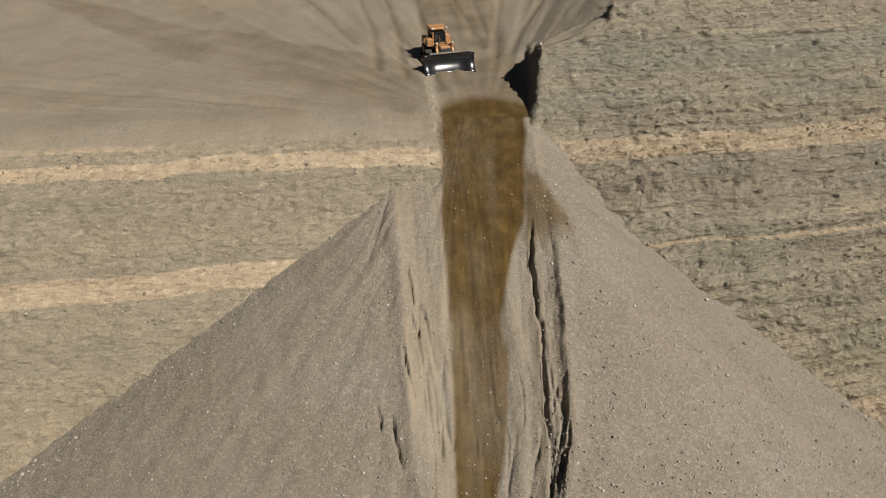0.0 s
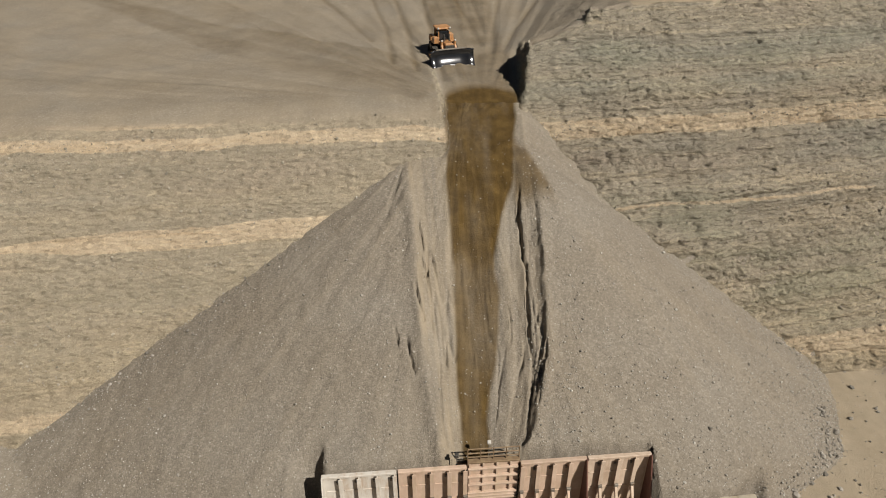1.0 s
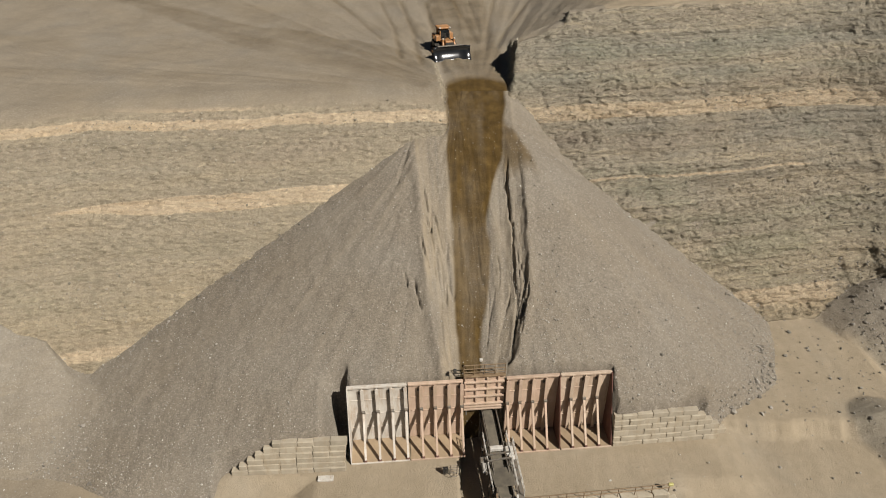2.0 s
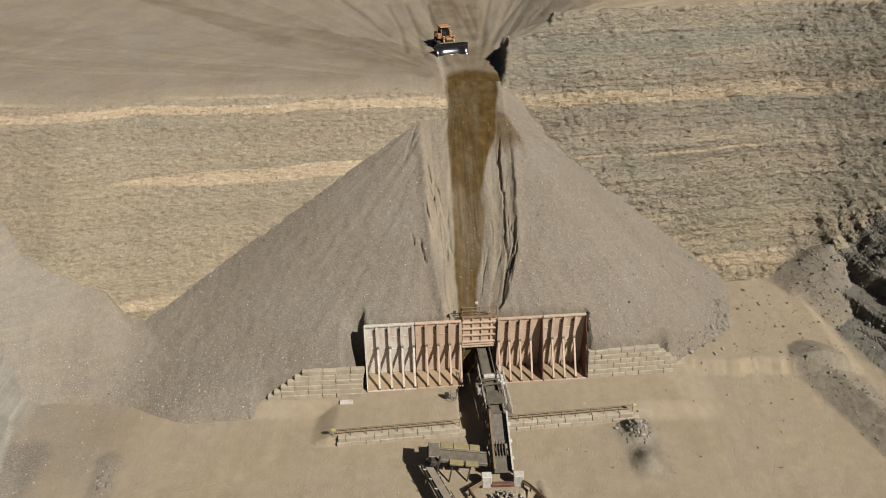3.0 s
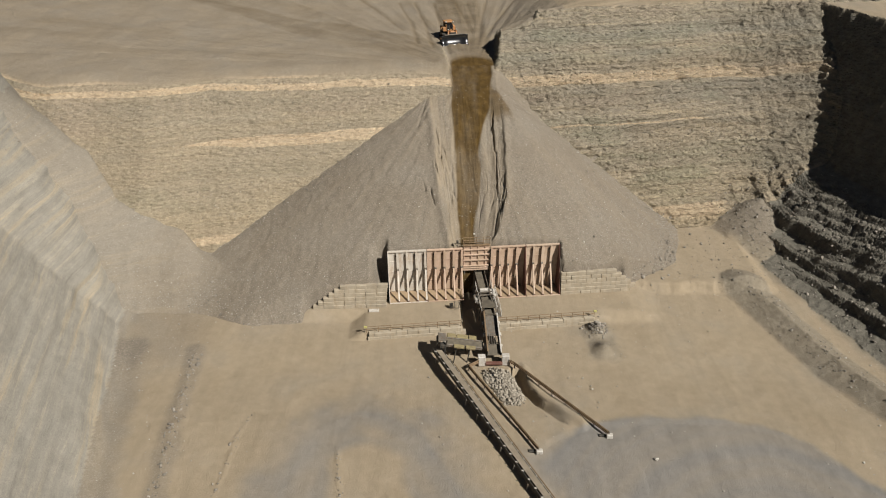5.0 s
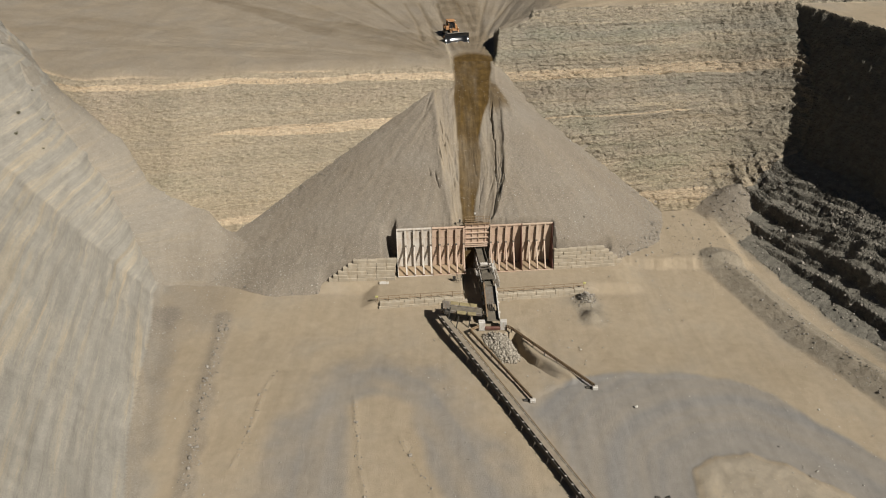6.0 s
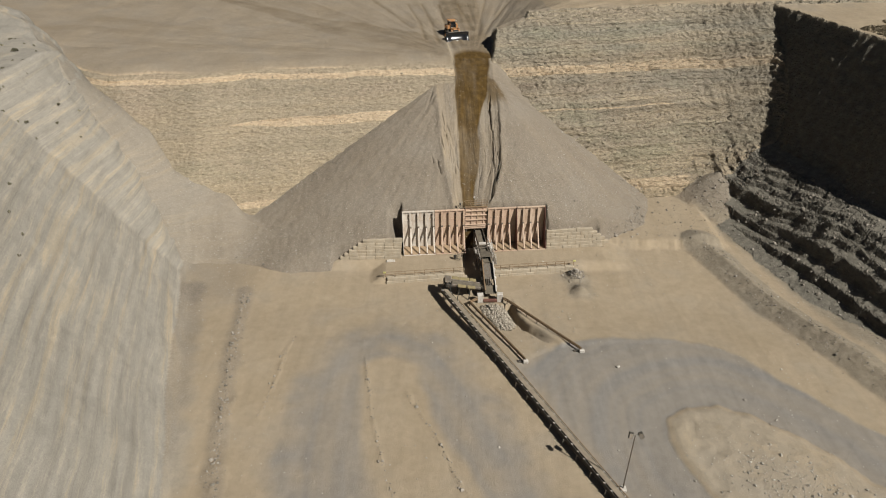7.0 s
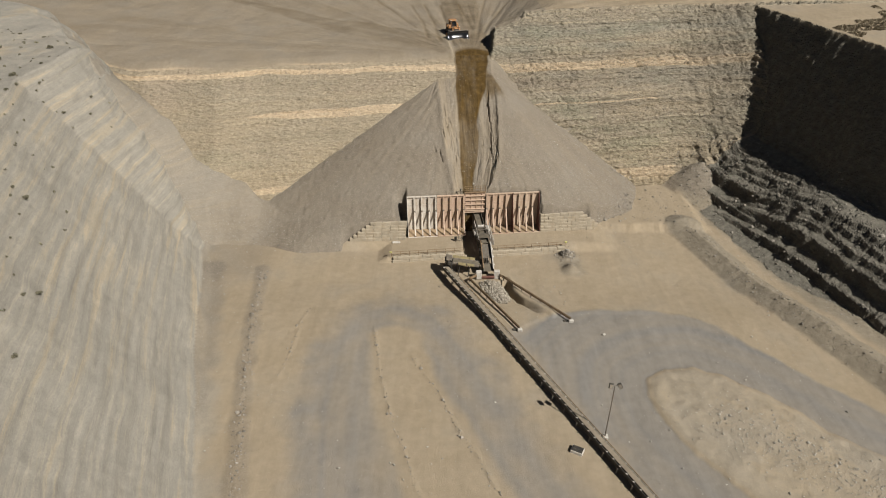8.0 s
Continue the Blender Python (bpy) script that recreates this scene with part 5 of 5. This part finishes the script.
# ---- bulldozer ----
def track_loop(w=0.75):
    """The shoe chain of a high-drive crawler: a band round three wheels, with grousers."""
    pts = []
    wheels = [((-2.2, 0.55), 0.55), ((1.75, 0.55), 0.55), ((0.9, 1.75), 0.62)]
    order = [(wheels[0], 150, 270), (wheels[1], 270, 375), (wheels[2], 15, 128)]
    for ((cx, cz), r), a0, a1 in order:
        for i in range(7):
            a = radians(a0 + (a1 - a0) * i / 6)
            pts.append((cx + r * math.cos(a), cz + r * math.sin(a)))
    bm = bmesh.new()
    n = len(pts)
    cx, cz = sum(p[0] for p in pts) / n, sum(p[1] for p in pts) / n
    rings = []
    for x, z in pts:
        d = Vector((x - cx, z - cz)).normalized() * 0.14
        rings.append([bm.verts.new((sx * w / 2, xx, zz)) for sx, xx, zz in ((-1, x, z), (1, x, z), (1, x - d.x, z - d.y), (-1, x - d.x, z - d.y))])
    for i in range(n):
        a, b = rings[i], rings[(i + 1) % n]
        for k in range(4):
            bm.faces.new((a[k], a[(k + 1) % 4], b[(k + 1) % 4], b[k]))
    for i in range(n):
        (x0, z0), (x1, z1) = pts[i], pts[(i + 1) % n]
        m = max(1, round(math.hypot(x1 - x0, z1 - z0) / 0.3))
        for k in range(m):
            x, z = x0 + (x1 - x0) * k / m, z0 + (z1 - z0) * k / m
            beam(bm, (-w / 2, x, z), (w / 2, x, z), 0.07, 0.13)
    bmesh.ops.recalc_face_normals(bm, faces=bm.faces)
    return bm


ORANGE = plain_material("sunlit_machine_yellow", (0.46, 0.21, 0.07), (0.60, 0.31, 0.13), 0.55, 0, 1.2, 0.004, (0.20, 0.12, 0.07))
dozer = thing("bulldozer", turned(-0.9, 80.8, 31.05, radians(17)), "orange-yellow crawler bulldozer with a polished steel blade", "bulldozer")
# the blade looks along -y; the machine lies behind it
bm = bmesh.new()
prof = [(1.05, 0.0), (0.68, 0.35), (0.37, 0.75), (0.13, 1.15), (0.02, 1.55), (0.02, 1.95), (0.10, 2.25)]
rows = []
for x, back in ((-3.05, -0.55), (-2.3, 0.0), (-1.2, 0.12), (1.2, 0.12), (2.3, 0.0), (3.05, -0.55)):
    rows.append([bm.verts.new((x, -3.6 + back - yy + 0.5, z)) for yy, z in prof])
for a, b in zip(rows, rows[1:]):
    for i in range(len(prof) - 1):
        bm.faces.new((a[i], a[i + 1], b[i + 1], b[i]))
bmesh.ops.recalc_face_normals(bm, faces=bm.faces)
bmesh.ops.solidify(bm, geom=list(bm.faces), thickness=0.10)
blade = part("blade", bm, BLADE, dozer, "polished steel blade", smooth=True)
part("cutting_edge", box(bmesh.new(), (4.6, 0.10, 0.30), (0, -4.05, 0.06), Matrix.Rotation(-0.8, 4, "X"), 0.02), STEEL, blade)
part("blade_top", box(bmesh.new(), (4.4, 0.30, 0.18), (0, -3.05, 2.28), bevel=0.04), STEEL, blade)
for sx in (-1, 1):
    trk = part("track", track_loop(), DARK, dozer, "dark steel crawler track")
    trk.location = (sx * 1.45, 0.3, 0)
    part("track_frame", box(bmesh.new(), (0.5, 3.6, 0.55), (0, -0.2, 0.6), bevel=0.1), ORANGE, trk)
    part("drive_sprocket", pipe(bmesh.new(), (-0.3, 0.9, 1.75), (0.3, 0.9, 1.75), 0.5, 14), STEEL, trk)
    part("idler_wheel", pipe(bmesh.new(), (-0.25, -2.2, 0.55), (0.25, -2.2, 0.55), 0.42, 12), STEEL, trk)
    part("push_arm", beam(bmesh.new(), (sx * 2.1, 0.4, 0.75), (sx * 2.1, -2.95, 0.6), 0.34, 0.42, 0.05), ORANGE, dozer)
    part("lift_cylinder", beam(beam(bmesh.new(), (sx * 0.95, -1.9, 2.5), (sx * 1.0, -2.7, 1.5), 0.26, 0.26, 0.03), (sx * 1.0, -2.7, 1.5), (sx * 1.05, -2.85, 0.75), 0.14, 0.14), ORANGE, dozer)
    part("cylinder_horn", box(bmesh.new(), (0.28, 0.42, 0.9), (sx * 0.95, -1.75, 2.6), bevel=0.06), ORANGE, dozer)
    part("tilt_brace", beam(bmesh.new(), (sx * 2.0, -1.0, 0.9), (sx * 2.0, -2.75, 1.6), 0.2, 0.2, 0.03), DARK, dozer)
    part("fender", box(bmesh.new(), (0.75, 2.0, 0.14), (sx * 1.35, 1.1, 2.42), bevel=0.03), ORANGE, dozer)
    part("fuel_box", box(bmesh.new(), (0.7, 1.0, 0.75), (sx * 1.35, 1.7, 2.8), bevel=0.1), ORANGE, dozer)
    part("exhaust", pipe(bmesh.new(), (sx * 0.38, -1.0, 2.75), (sx * 0.38, -1.0, 3.75), 0.10, 10), DARK, dozer)
    part("head_lamp", box(bmesh.new(), (0.26, 0.2, 0.2), (sx * 0.95, -1.95, 3.12), bevel=0.04), WHITE_STEEL, dozer)
    part("canopy_post", beam(bmesh.new(), (sx * 0.85, 1.9, 2.4), (sx * 0.85, 1.9, 4.15), 0.22, 0.24, 0.03), ORANGE, dozer)
part("engine_hood", box(bmesh.new(), (1.25, 2.5, 1.15), (0, -1.15, 2.2), Matrix.Rotation(-0.06, 4, "X"), 0.12), ORANGE, dozer)
part("radiator_guard", box(bmesh.new(), (1.35, 0.22, 1.5), (0, -2.4, 1.85), bevel=0.06), DARK, dozer)
part("belly", box(bmesh.new(), (1.9, 4.6, 1.0), (0, -0.2, 1.15), bevel=0.1), DARK, dozer)
cab = part("cab", box(bmesh.new(), (1.6, 1.5, 1.6), (0, 1.0, 3.05), bevel=0.12), GLASS, dozer, "dark glazed operator cab")
for sx in (-0.78, 0.78):
    for y in (0.28, 1.72):
        part("pillar", box(bmesh.new(), (0.13, 0.13, 1.6), (sx, y, 3.05), bevel=0.02), ORANGE, cab)
part("cab_base", box(bmesh.new(), (1.75, 1.7, 0.5), (0, 1.0, 2.3), bevel=0.06), ORANGE, cab)
roof = part("canopy", box(bmesh.new(), (2.15, 2.0, 0.24), (0, 1.25, 4.2), bevel=0.08), ORANGE, dozer)
for sx in (-0.85, 0.85):
    part("roof_lamp", box(bmesh.new(), (0.3, 0.22, 0.24), (sx, 0.22, 4.28), bevel=0.05), WHITE_STEEL, roof)
part("hydraulic_tank", box(bmesh.new(), (0.8, 0.9, 0.9), (-1.3, 0.2, 2.75), bevel=0.08), ORANGE, dozer)
part("handrail", pipe(pipe(bmesh.new(), (-1.65, -0.3, 2.5), (-1.65, -0.3, 3.5), 0.04, 6), (-1.65, -0.3, 3.5), (-1.65, 0.8, 3.5), 0.04, 6), STEEL, dozer)
rip = part("ripper", box(bmesh.new(), (2.2, 0.5, 0.6), (0, 3.4, 1.3), bevel=0.08), ORANGE, dozer)
part("ripper_arm", beam(beam(bmesh.new(), (-0.7, 2.3, 1.5), (-0.7, 3.4, 1.35), 0.2, 0.3), (0.7, 2.3, 1.5), (0.7, 3.4, 1.35), 0.2, 0.3), ORANGE, rip)
part("shank", beam(bmesh.new(), (0, 3.5, 1.7), (0, 3.6, 0.25), 0.16, 0.36, 0.02), DARK, rip)

# ---- light mast, box ----
mast = thing("light_mast", Matrix.Translation((22.3, -37.9, -0.02)), "tall thin light mast with two floodlights", "light mast")
part("footing", box(bmesh.new(), (0.9, 0.9, 0.5), (0, 0, 0.22), bevel=0.08), WHITE_STEEL, mast, "white concrete footing")
part("pole", pipe(bmesh.new(), (0, 0, 0.3), (0.1, 0, 11.2), 0.11, 10, 0.07), STEEL, mast)
part("cross_arm", pipe(bmesh.new(), (-0.6, -0.1, 11.1), (0.75, 0.1, 11.25), 0.05, 6), STEEL, mast)
for x, r in ((-0.55, 0.2), (0.8, -0.5)):
    fl = part("floodlight", box(bmesh.new(), (0.62, 0.34, 0.85), (x, -0.15, 11.35), Matrix.Rotation(r, 4, "Y") @ Matrix.Rotation(-0.5, 4, "X"), 0.06), DARK, mast)
    part("lens", box(bmesh.new(), (0.5, 0.04, 0.68), (x, -0.36, 11.3), Matrix.Rotation(r, 4, "Y") @ Matrix.Rotation(-0.5, 4, "X"), 0.01), STEEL, fl)
cab2 = thing("cable_box", turned(17.45, -40.8, -0.05, radians(-27)), "low dark steel box with a pale rim beside the conveyor", "box")
part("body", box(bmesh.new(), (1.9, 1.35, 0.62), (0, 0, 0.31), bevel=0.05), WHITE_STEEL, cab2)
part("lid", box(bmesh.new(), (1.7, 1.15, 0.10), (0, 0, 0.66), bevel=0.03), DARK, cab2, "dark lid")


# ---- bushes and scrub ----
LEAF = island_material("dry_scrub_leaf", [(0.0, (0.09, 0.085, 0.055)), (0.6, (0.18, 0.165, 0.11)), (1.0, (0.29, 0.265, 0.185))])


def bush_mesh(seed, r=1.0, leaves=260):
    rnd = random.Random(seed)
    bm = bmesh.new()
    lobes = [(rnd.uniform(-0.6, 0.6) * r, rnd.uniform(-0.5, 0.5) * r, rnd.uniform(0.3, 0.6) * r, rnd.uniform(0.35, 0.6) * r) for _ in range(5)]
    for i in range(leaves):
        x, y, z, q = lobes[rnd.randrange(5)]
        d = Vector((rnd.gauss(0, 1), rnd.gauss(0, 1), rnd.gauss(0, 1))).normalized() * q * rnd.uniform(0.6, 1.05)
        p = Vector((x, y, max(0.03, z + d.z * 0.8))) + Vector((d.x, d.y, 0))
        a = Euler([rnd.uniform(0, 6.3) for _ in range(3)]).to_matrix()
        s = 0.14 * r * rnd.uniform(0.7, 1.4)
        bm.faces.new([bm.verts.new(p + a @ Vector(c) * s) for c in ((-0.6, -1, 0), (0.6, -1, 0.2), (0.5, 1, 0), (-0.5, 0.9, -0.2))])
    for i in range(4):
        x, y, z, q = lobes[i]
        pipe(bm, (0, 0, -0.1), (x, y, z), 0.04 * r, 5, 0.02 * r)
    return bm


kinds = [part("bush", bush_mesh(i), LEAF) for i in range(4)]
spots = [(-62.6, -33.3, 1.1), (-63.0, -35.5, 0.8), (-58.9, -46.5, 1.2), (-92.2, 39.6, 1.5), (-99.3, 50.3, 0.9), (-105.8, 52.1, 0.9), (-103.6, 39.0, 1.9), (-98.9, 30.3, 1.7), (-90.0, 20.0, 1.5),
         (-91.3, 17.2, 0.9), (-86.2, 21.9, 0.8), (-81.0, 29.9, 0.9), (-79.6, 25.3, 1.1), (-81.9, 19.5, 0.8), (-94.7, 25.7, 0.7), (-72.1, -14.7, 1.1), (-72.6, -17.2, 0.9), (-73.4, -15.2, 0.8),
         (-75.4, -0.1, 0.8), (-75.3, -3.0, 0.6), (-70.7, -19.4, 0.7), (-68.8, -26.0, 0.6), (-67.2, -30.4, 0.6), (-65.1, -33.1, 0.6), (-77.7, 1.4, 0.8), (-88.4, 28.1, 0.7), (-101.3, 45.2, 0.8), (-87.4, 16.0, 1.0), (-84.0, 8.0, 0.6), (-86.5, 11.5, 0.9)]
spot_z = land_height(*np.array(spots).T[:2])
for i, (x, y, r) in enumerate(spots):
    z = float(spot_z[i])
    m = Matrix.Translation((x, y, z - 0.1)) @ Matrix.Rotation(i * 1.7, 4, "Z") @ Matrix.Diagonal((r * 0.62, r * 0.52, r * 0.5, 1))
    b = kinds[i] if i < 4 else new("bush", kinds[i % 4].data)
    b.matrix_world = m
    tagged(b, "low dark dry bush on the pale hillside", "bush", "hillside bushes")


def scatter(name, places, label, category, material, size):
    """Small tufts of crossed blades in one object."""
    co, faces = [], []
    for x, y, z in places:
        for k in range(7):
            a, w, h = rng.uniform(0, 6.28), size * rng.uniform(0.3, 0.7), size * rng.uniform(0.5, 1.2)
            ox, oy, c, s = x + rng.normal(0, size * 0.45), y + rng.normal(0, size * 0.45), math.cos(a), math.sin(a)
            n = len(co)
            lean = rng.normal(0, 0.3) * h
            co += [(ox - w * c, oy - w * s, z - 0.1), (ox + w * c, oy + w * s, z - 0.1), (ox + 0.6 * w * c + lean * s, oy + 0.6 * w * s - lean * c, z + h), (ox - 0.5 * w * c + lean * s, oy - 0.5 * w * s - lean * c, z + h * 0.8)]
            faces.append((n, n + 1, n + 2, n + 3))
    me = bpy.data.meshes.new(name)
    me.from_pydata(co, [], faces)
    me.materials.append(material)
    return tagged(new(name, me), label, category, kind="stuff")


STRAW = island_material("dry_straw_tufts", [(0.0, (0.12, 0.09, 0.055)), (0.5, (0.30, 0.245, 0.16)), (1.0, (0.48, 0.41, 0.29))])
n = 20000
sx, sy = rng.uniform(86, 140, n), rng.uniform(20, 140, n)
patch = fbm(sx * 0.06, sy * 0.06, octaves=3, seed=91)
ok = (right_wall_distance(sx, sy) > 32.0 + 2.5 * patch) & (patch > -0.12)
sx, sy = sx[ok], sy[ok]
scatter("scrub", list(zip(sx, sy, land_height(sx, sy))), "dry straw-coloured scrub along the top of the pit", "scrub", STRAW, 0.36)
n = 900
sx, sy = rng.uniform(-118, -62, n), rng.uniform(-50, 56, n)
sz = land_height(sx, sy)
ok = (sz > 24) & (hill_height(sx, sy) >= sz - 0.01) & (rng.uniform(0, 1, n) < 0.22)
scatter("hill_scrub", list(zip(sx[ok], sy[ok], sz[ok])), "sparse dry tufts on the pale hillside", "scrub", LEAF, 0.28)

# ---- loose stones about the floor ----
pts = []
for (ax, ay), (bx, by) in zip(WINDROW, WINDROW[1:]):
    for i in range(int(math.hypot(bx - ax, by - ay) * 7)):
        t = rng.uniform(0, 1)
        pts.append((ax + (bx - ax) * t + rng.normal(0, 0.6), ay + (by - ay) * t + rng.normal(0, 0.3), 0.07 + rng.exponential(0.07)))
stones("windrow_stones", lay(pts, land_height), STONE, "line of small stones and earth along the floor", "stones")
pts = []
for (ax, ay), (bx, by) in zip(BERM, BERM[1:]):
    for i in range(int(math.hypot(bx - ax, by - ay) * 14)):
        t = rng.uniform(0, 1)
        pts.append((ax + (bx - ax) * t + rng.normal(0, 2.0), ay + (by - ay) * t + rng.normal(0, 0.8), 0.05 + rng.exponential(0.05)))
stones("berm_stones", lay(pts, land_height), STONE, "dark rubble on the safety berm", "stones")
pts = [(rng.uniform(30, 62), rng.uniform(28, 50), 0.05 + rng.exponential(0.06)) for i in range(420)]
pts += [(41, 31.6, 0.3), (47, 41.5, 0.35), (52.5, 37, 0.3)]
pts = [p for p, z in zip(pts, land_height(*np.array(pts).T[:2])) if z < 1.5]
stones("fallen_stones", lay(pts, land_height), STONE, "fallen stones scattered below the face", "stones")
pts = [(24.4 + rng.normal(0, 1.0), 16.6 + rng.normal(0, 0.9), 0.05 + rng.exponential(0.07)) for i in range(420)]
pts += [(24.6 + rng.normal(0, 1.3), 11.4 + rng.normal(0, 1.3), 0.03 + rng.exponential(0.025)) for i in range(260)]
stones("debris_heap", lay(pts, land_height), STONE, "heap of dumped grey rubble by the wall's end", "debris heap")
pts = [(41 + rng.normal(0, 4) + 9 * t, -31.5 - 8 * t + rng.normal(0, 2.6), 0.03 + rng.exponential(0.045)) for t in rng.uniform(0, 2.6, 2200)]
stones("mound_stones", lay(pts, land_height), PALESTONE, "pale stones on the island in the road", "stones")
pts = []
for line in RIDGES:
    for (ax, ay), (bx, by) in zip(line, line[1:]):
        for i in range(int(math.hypot(bx - ax, by - ay) * 5)):
            t = rng.uniform(0, 1)
            pts.append((ax + (bx - ax) * t + rng.normal(0, 0.25), ay + (by - ay) * t + rng.normal(0, 0.25), 0.04 + rng.exponential(0.05)))
stones("grader_ridge_stones", lay(pts, land_height), STONE, "thin lines of stones left by the grader", "stones")
pts = []
for i in range(2500):
    q = rng.uniform(-6, 12)
    a = rng.uniform(-75, 12)
    pts.append((64 + q * 0.947 - a * 0.322, 50 + q * 0.322 + a * 0.947, 0.05 + rng.exponential(0.07)))
stones("ledge_rubble", lay(pts, land_height), STONE, "dark rubble on the stepped ledges of the pit", "rubble")

# ---- pebbles over the faces, the heap and the floor ----
def on_sheet(ob, count, weight, radius):
    """Places drawn from a sheet's own surface, by a weight on its points."""
    n = len(ob.data.vertices)
    co, nr = np.empty(n * 3), np.empty(n * 3)
    ob.data.vertices.foreach_get("co", co)
    ob.data.vertex_normals.foreach_get("vector", nr)
    co, nr = co.reshape(-1, 3), nr.reshape(-1, 3)
    w = weight(co[:, 0], co[:, 1], co[:, 2], nr)
    pick = rng.choice(n, size=count, p=w / w.sum())
    p = co[pick] + rng.normal(0, 0.12, (count, 3))
    r = radius(count)
    p = p + nr[pick] * (r * 0.1)[:, None]
    return np.concatenate([p, r[:, None]], 1).tolist()


def heap_weight(x, y, z, nr):
    low = np.clip(1 - z / 26, 0, 1)
    return (0.25 + 2.2 * low ** 3) * np.where(x > 8, 1.3, np.where(x < -6, 0.7, 0.25)) * (y < 60) * (z > -0.8)


stones("heap_pebbles", on_sheet(heap, 24000, heap_weight, lambda n: 0.035 + rng.exponential(0.022, n)), PALESTONE, "pebbles lying all over the gravel heap", "pebbles")


def floor_weight(x, y, z, nr):
    return (nr[:, 2] > 0.9) * (z < 3) * (y < 45) * (y > -60) * (np.abs(x) < 75) * np.clip(0.3 + fbm(x * 0.06, y * 0.06, octaves=3, seed=97), 0.03, 1)


stones("floor_pebbles", on_sheet(ground, 2600, floor_weight, lambda n: 0.04 + rng.exponential(0.04, n)), PALESTONE, "small stones scattered over the quarry floor", "pebbles")


def face_weight(x, y, z, nr):
    steep = (nr[:, 2] < 0.84) & (z > 1) & (z < 38.5) & (y > 30) & (x > -82) & (x < 84)
    bed = strata_level(x, y, z)
    rows = np.clip(0.25 + 1.1 * vnoise(bed * 0.8, x * 0.02, seed=98) + 0.9 * fbm(x * 0.07, bed * 0.3, octaves=3, seed=99), 0.02, 1.6)
    under = step(29.2, 28.2, bed) * step(24.5, 26.5, bed) * (x < 0) * 0.7
    return steep * (rows + under) * np.where(x > 6, 1.0, 0.4) * (right_wall_distance(x, y) < 11)


FACESTONE = island_material("bedded_rubble", [(0.0, (0.24, 0.21, 0.165)), (0.5, (0.38, 0.33, 0.26)), (1.0, (0.50, 0.44, 0.35))])
stones("face_stones", on_sheet(ground, 17000, face_weight, lambda n: np.minimum(0.24, 0.035 + rng.exponential(0.038, n))), FACESTONE, "angular stones standing out of the layered rock faces", "stones")


def ledge_weight(x, y, z, nr):
    s = right_wall_distance(x, y)
    return (s > -7) & (s < 16) & (y < 56) & (y > -60) & (x > 55) & (z > -1)


stones("ledge_stones", on_sheet(ground, 3500, lambda *a: ledge_weight(*a).astype(float), lambda n: np.minimum(0.45, 0.05 + rng.exponential(0.06, n))), STONE, "broken grey blocks on the stepped ledges", "rubble")
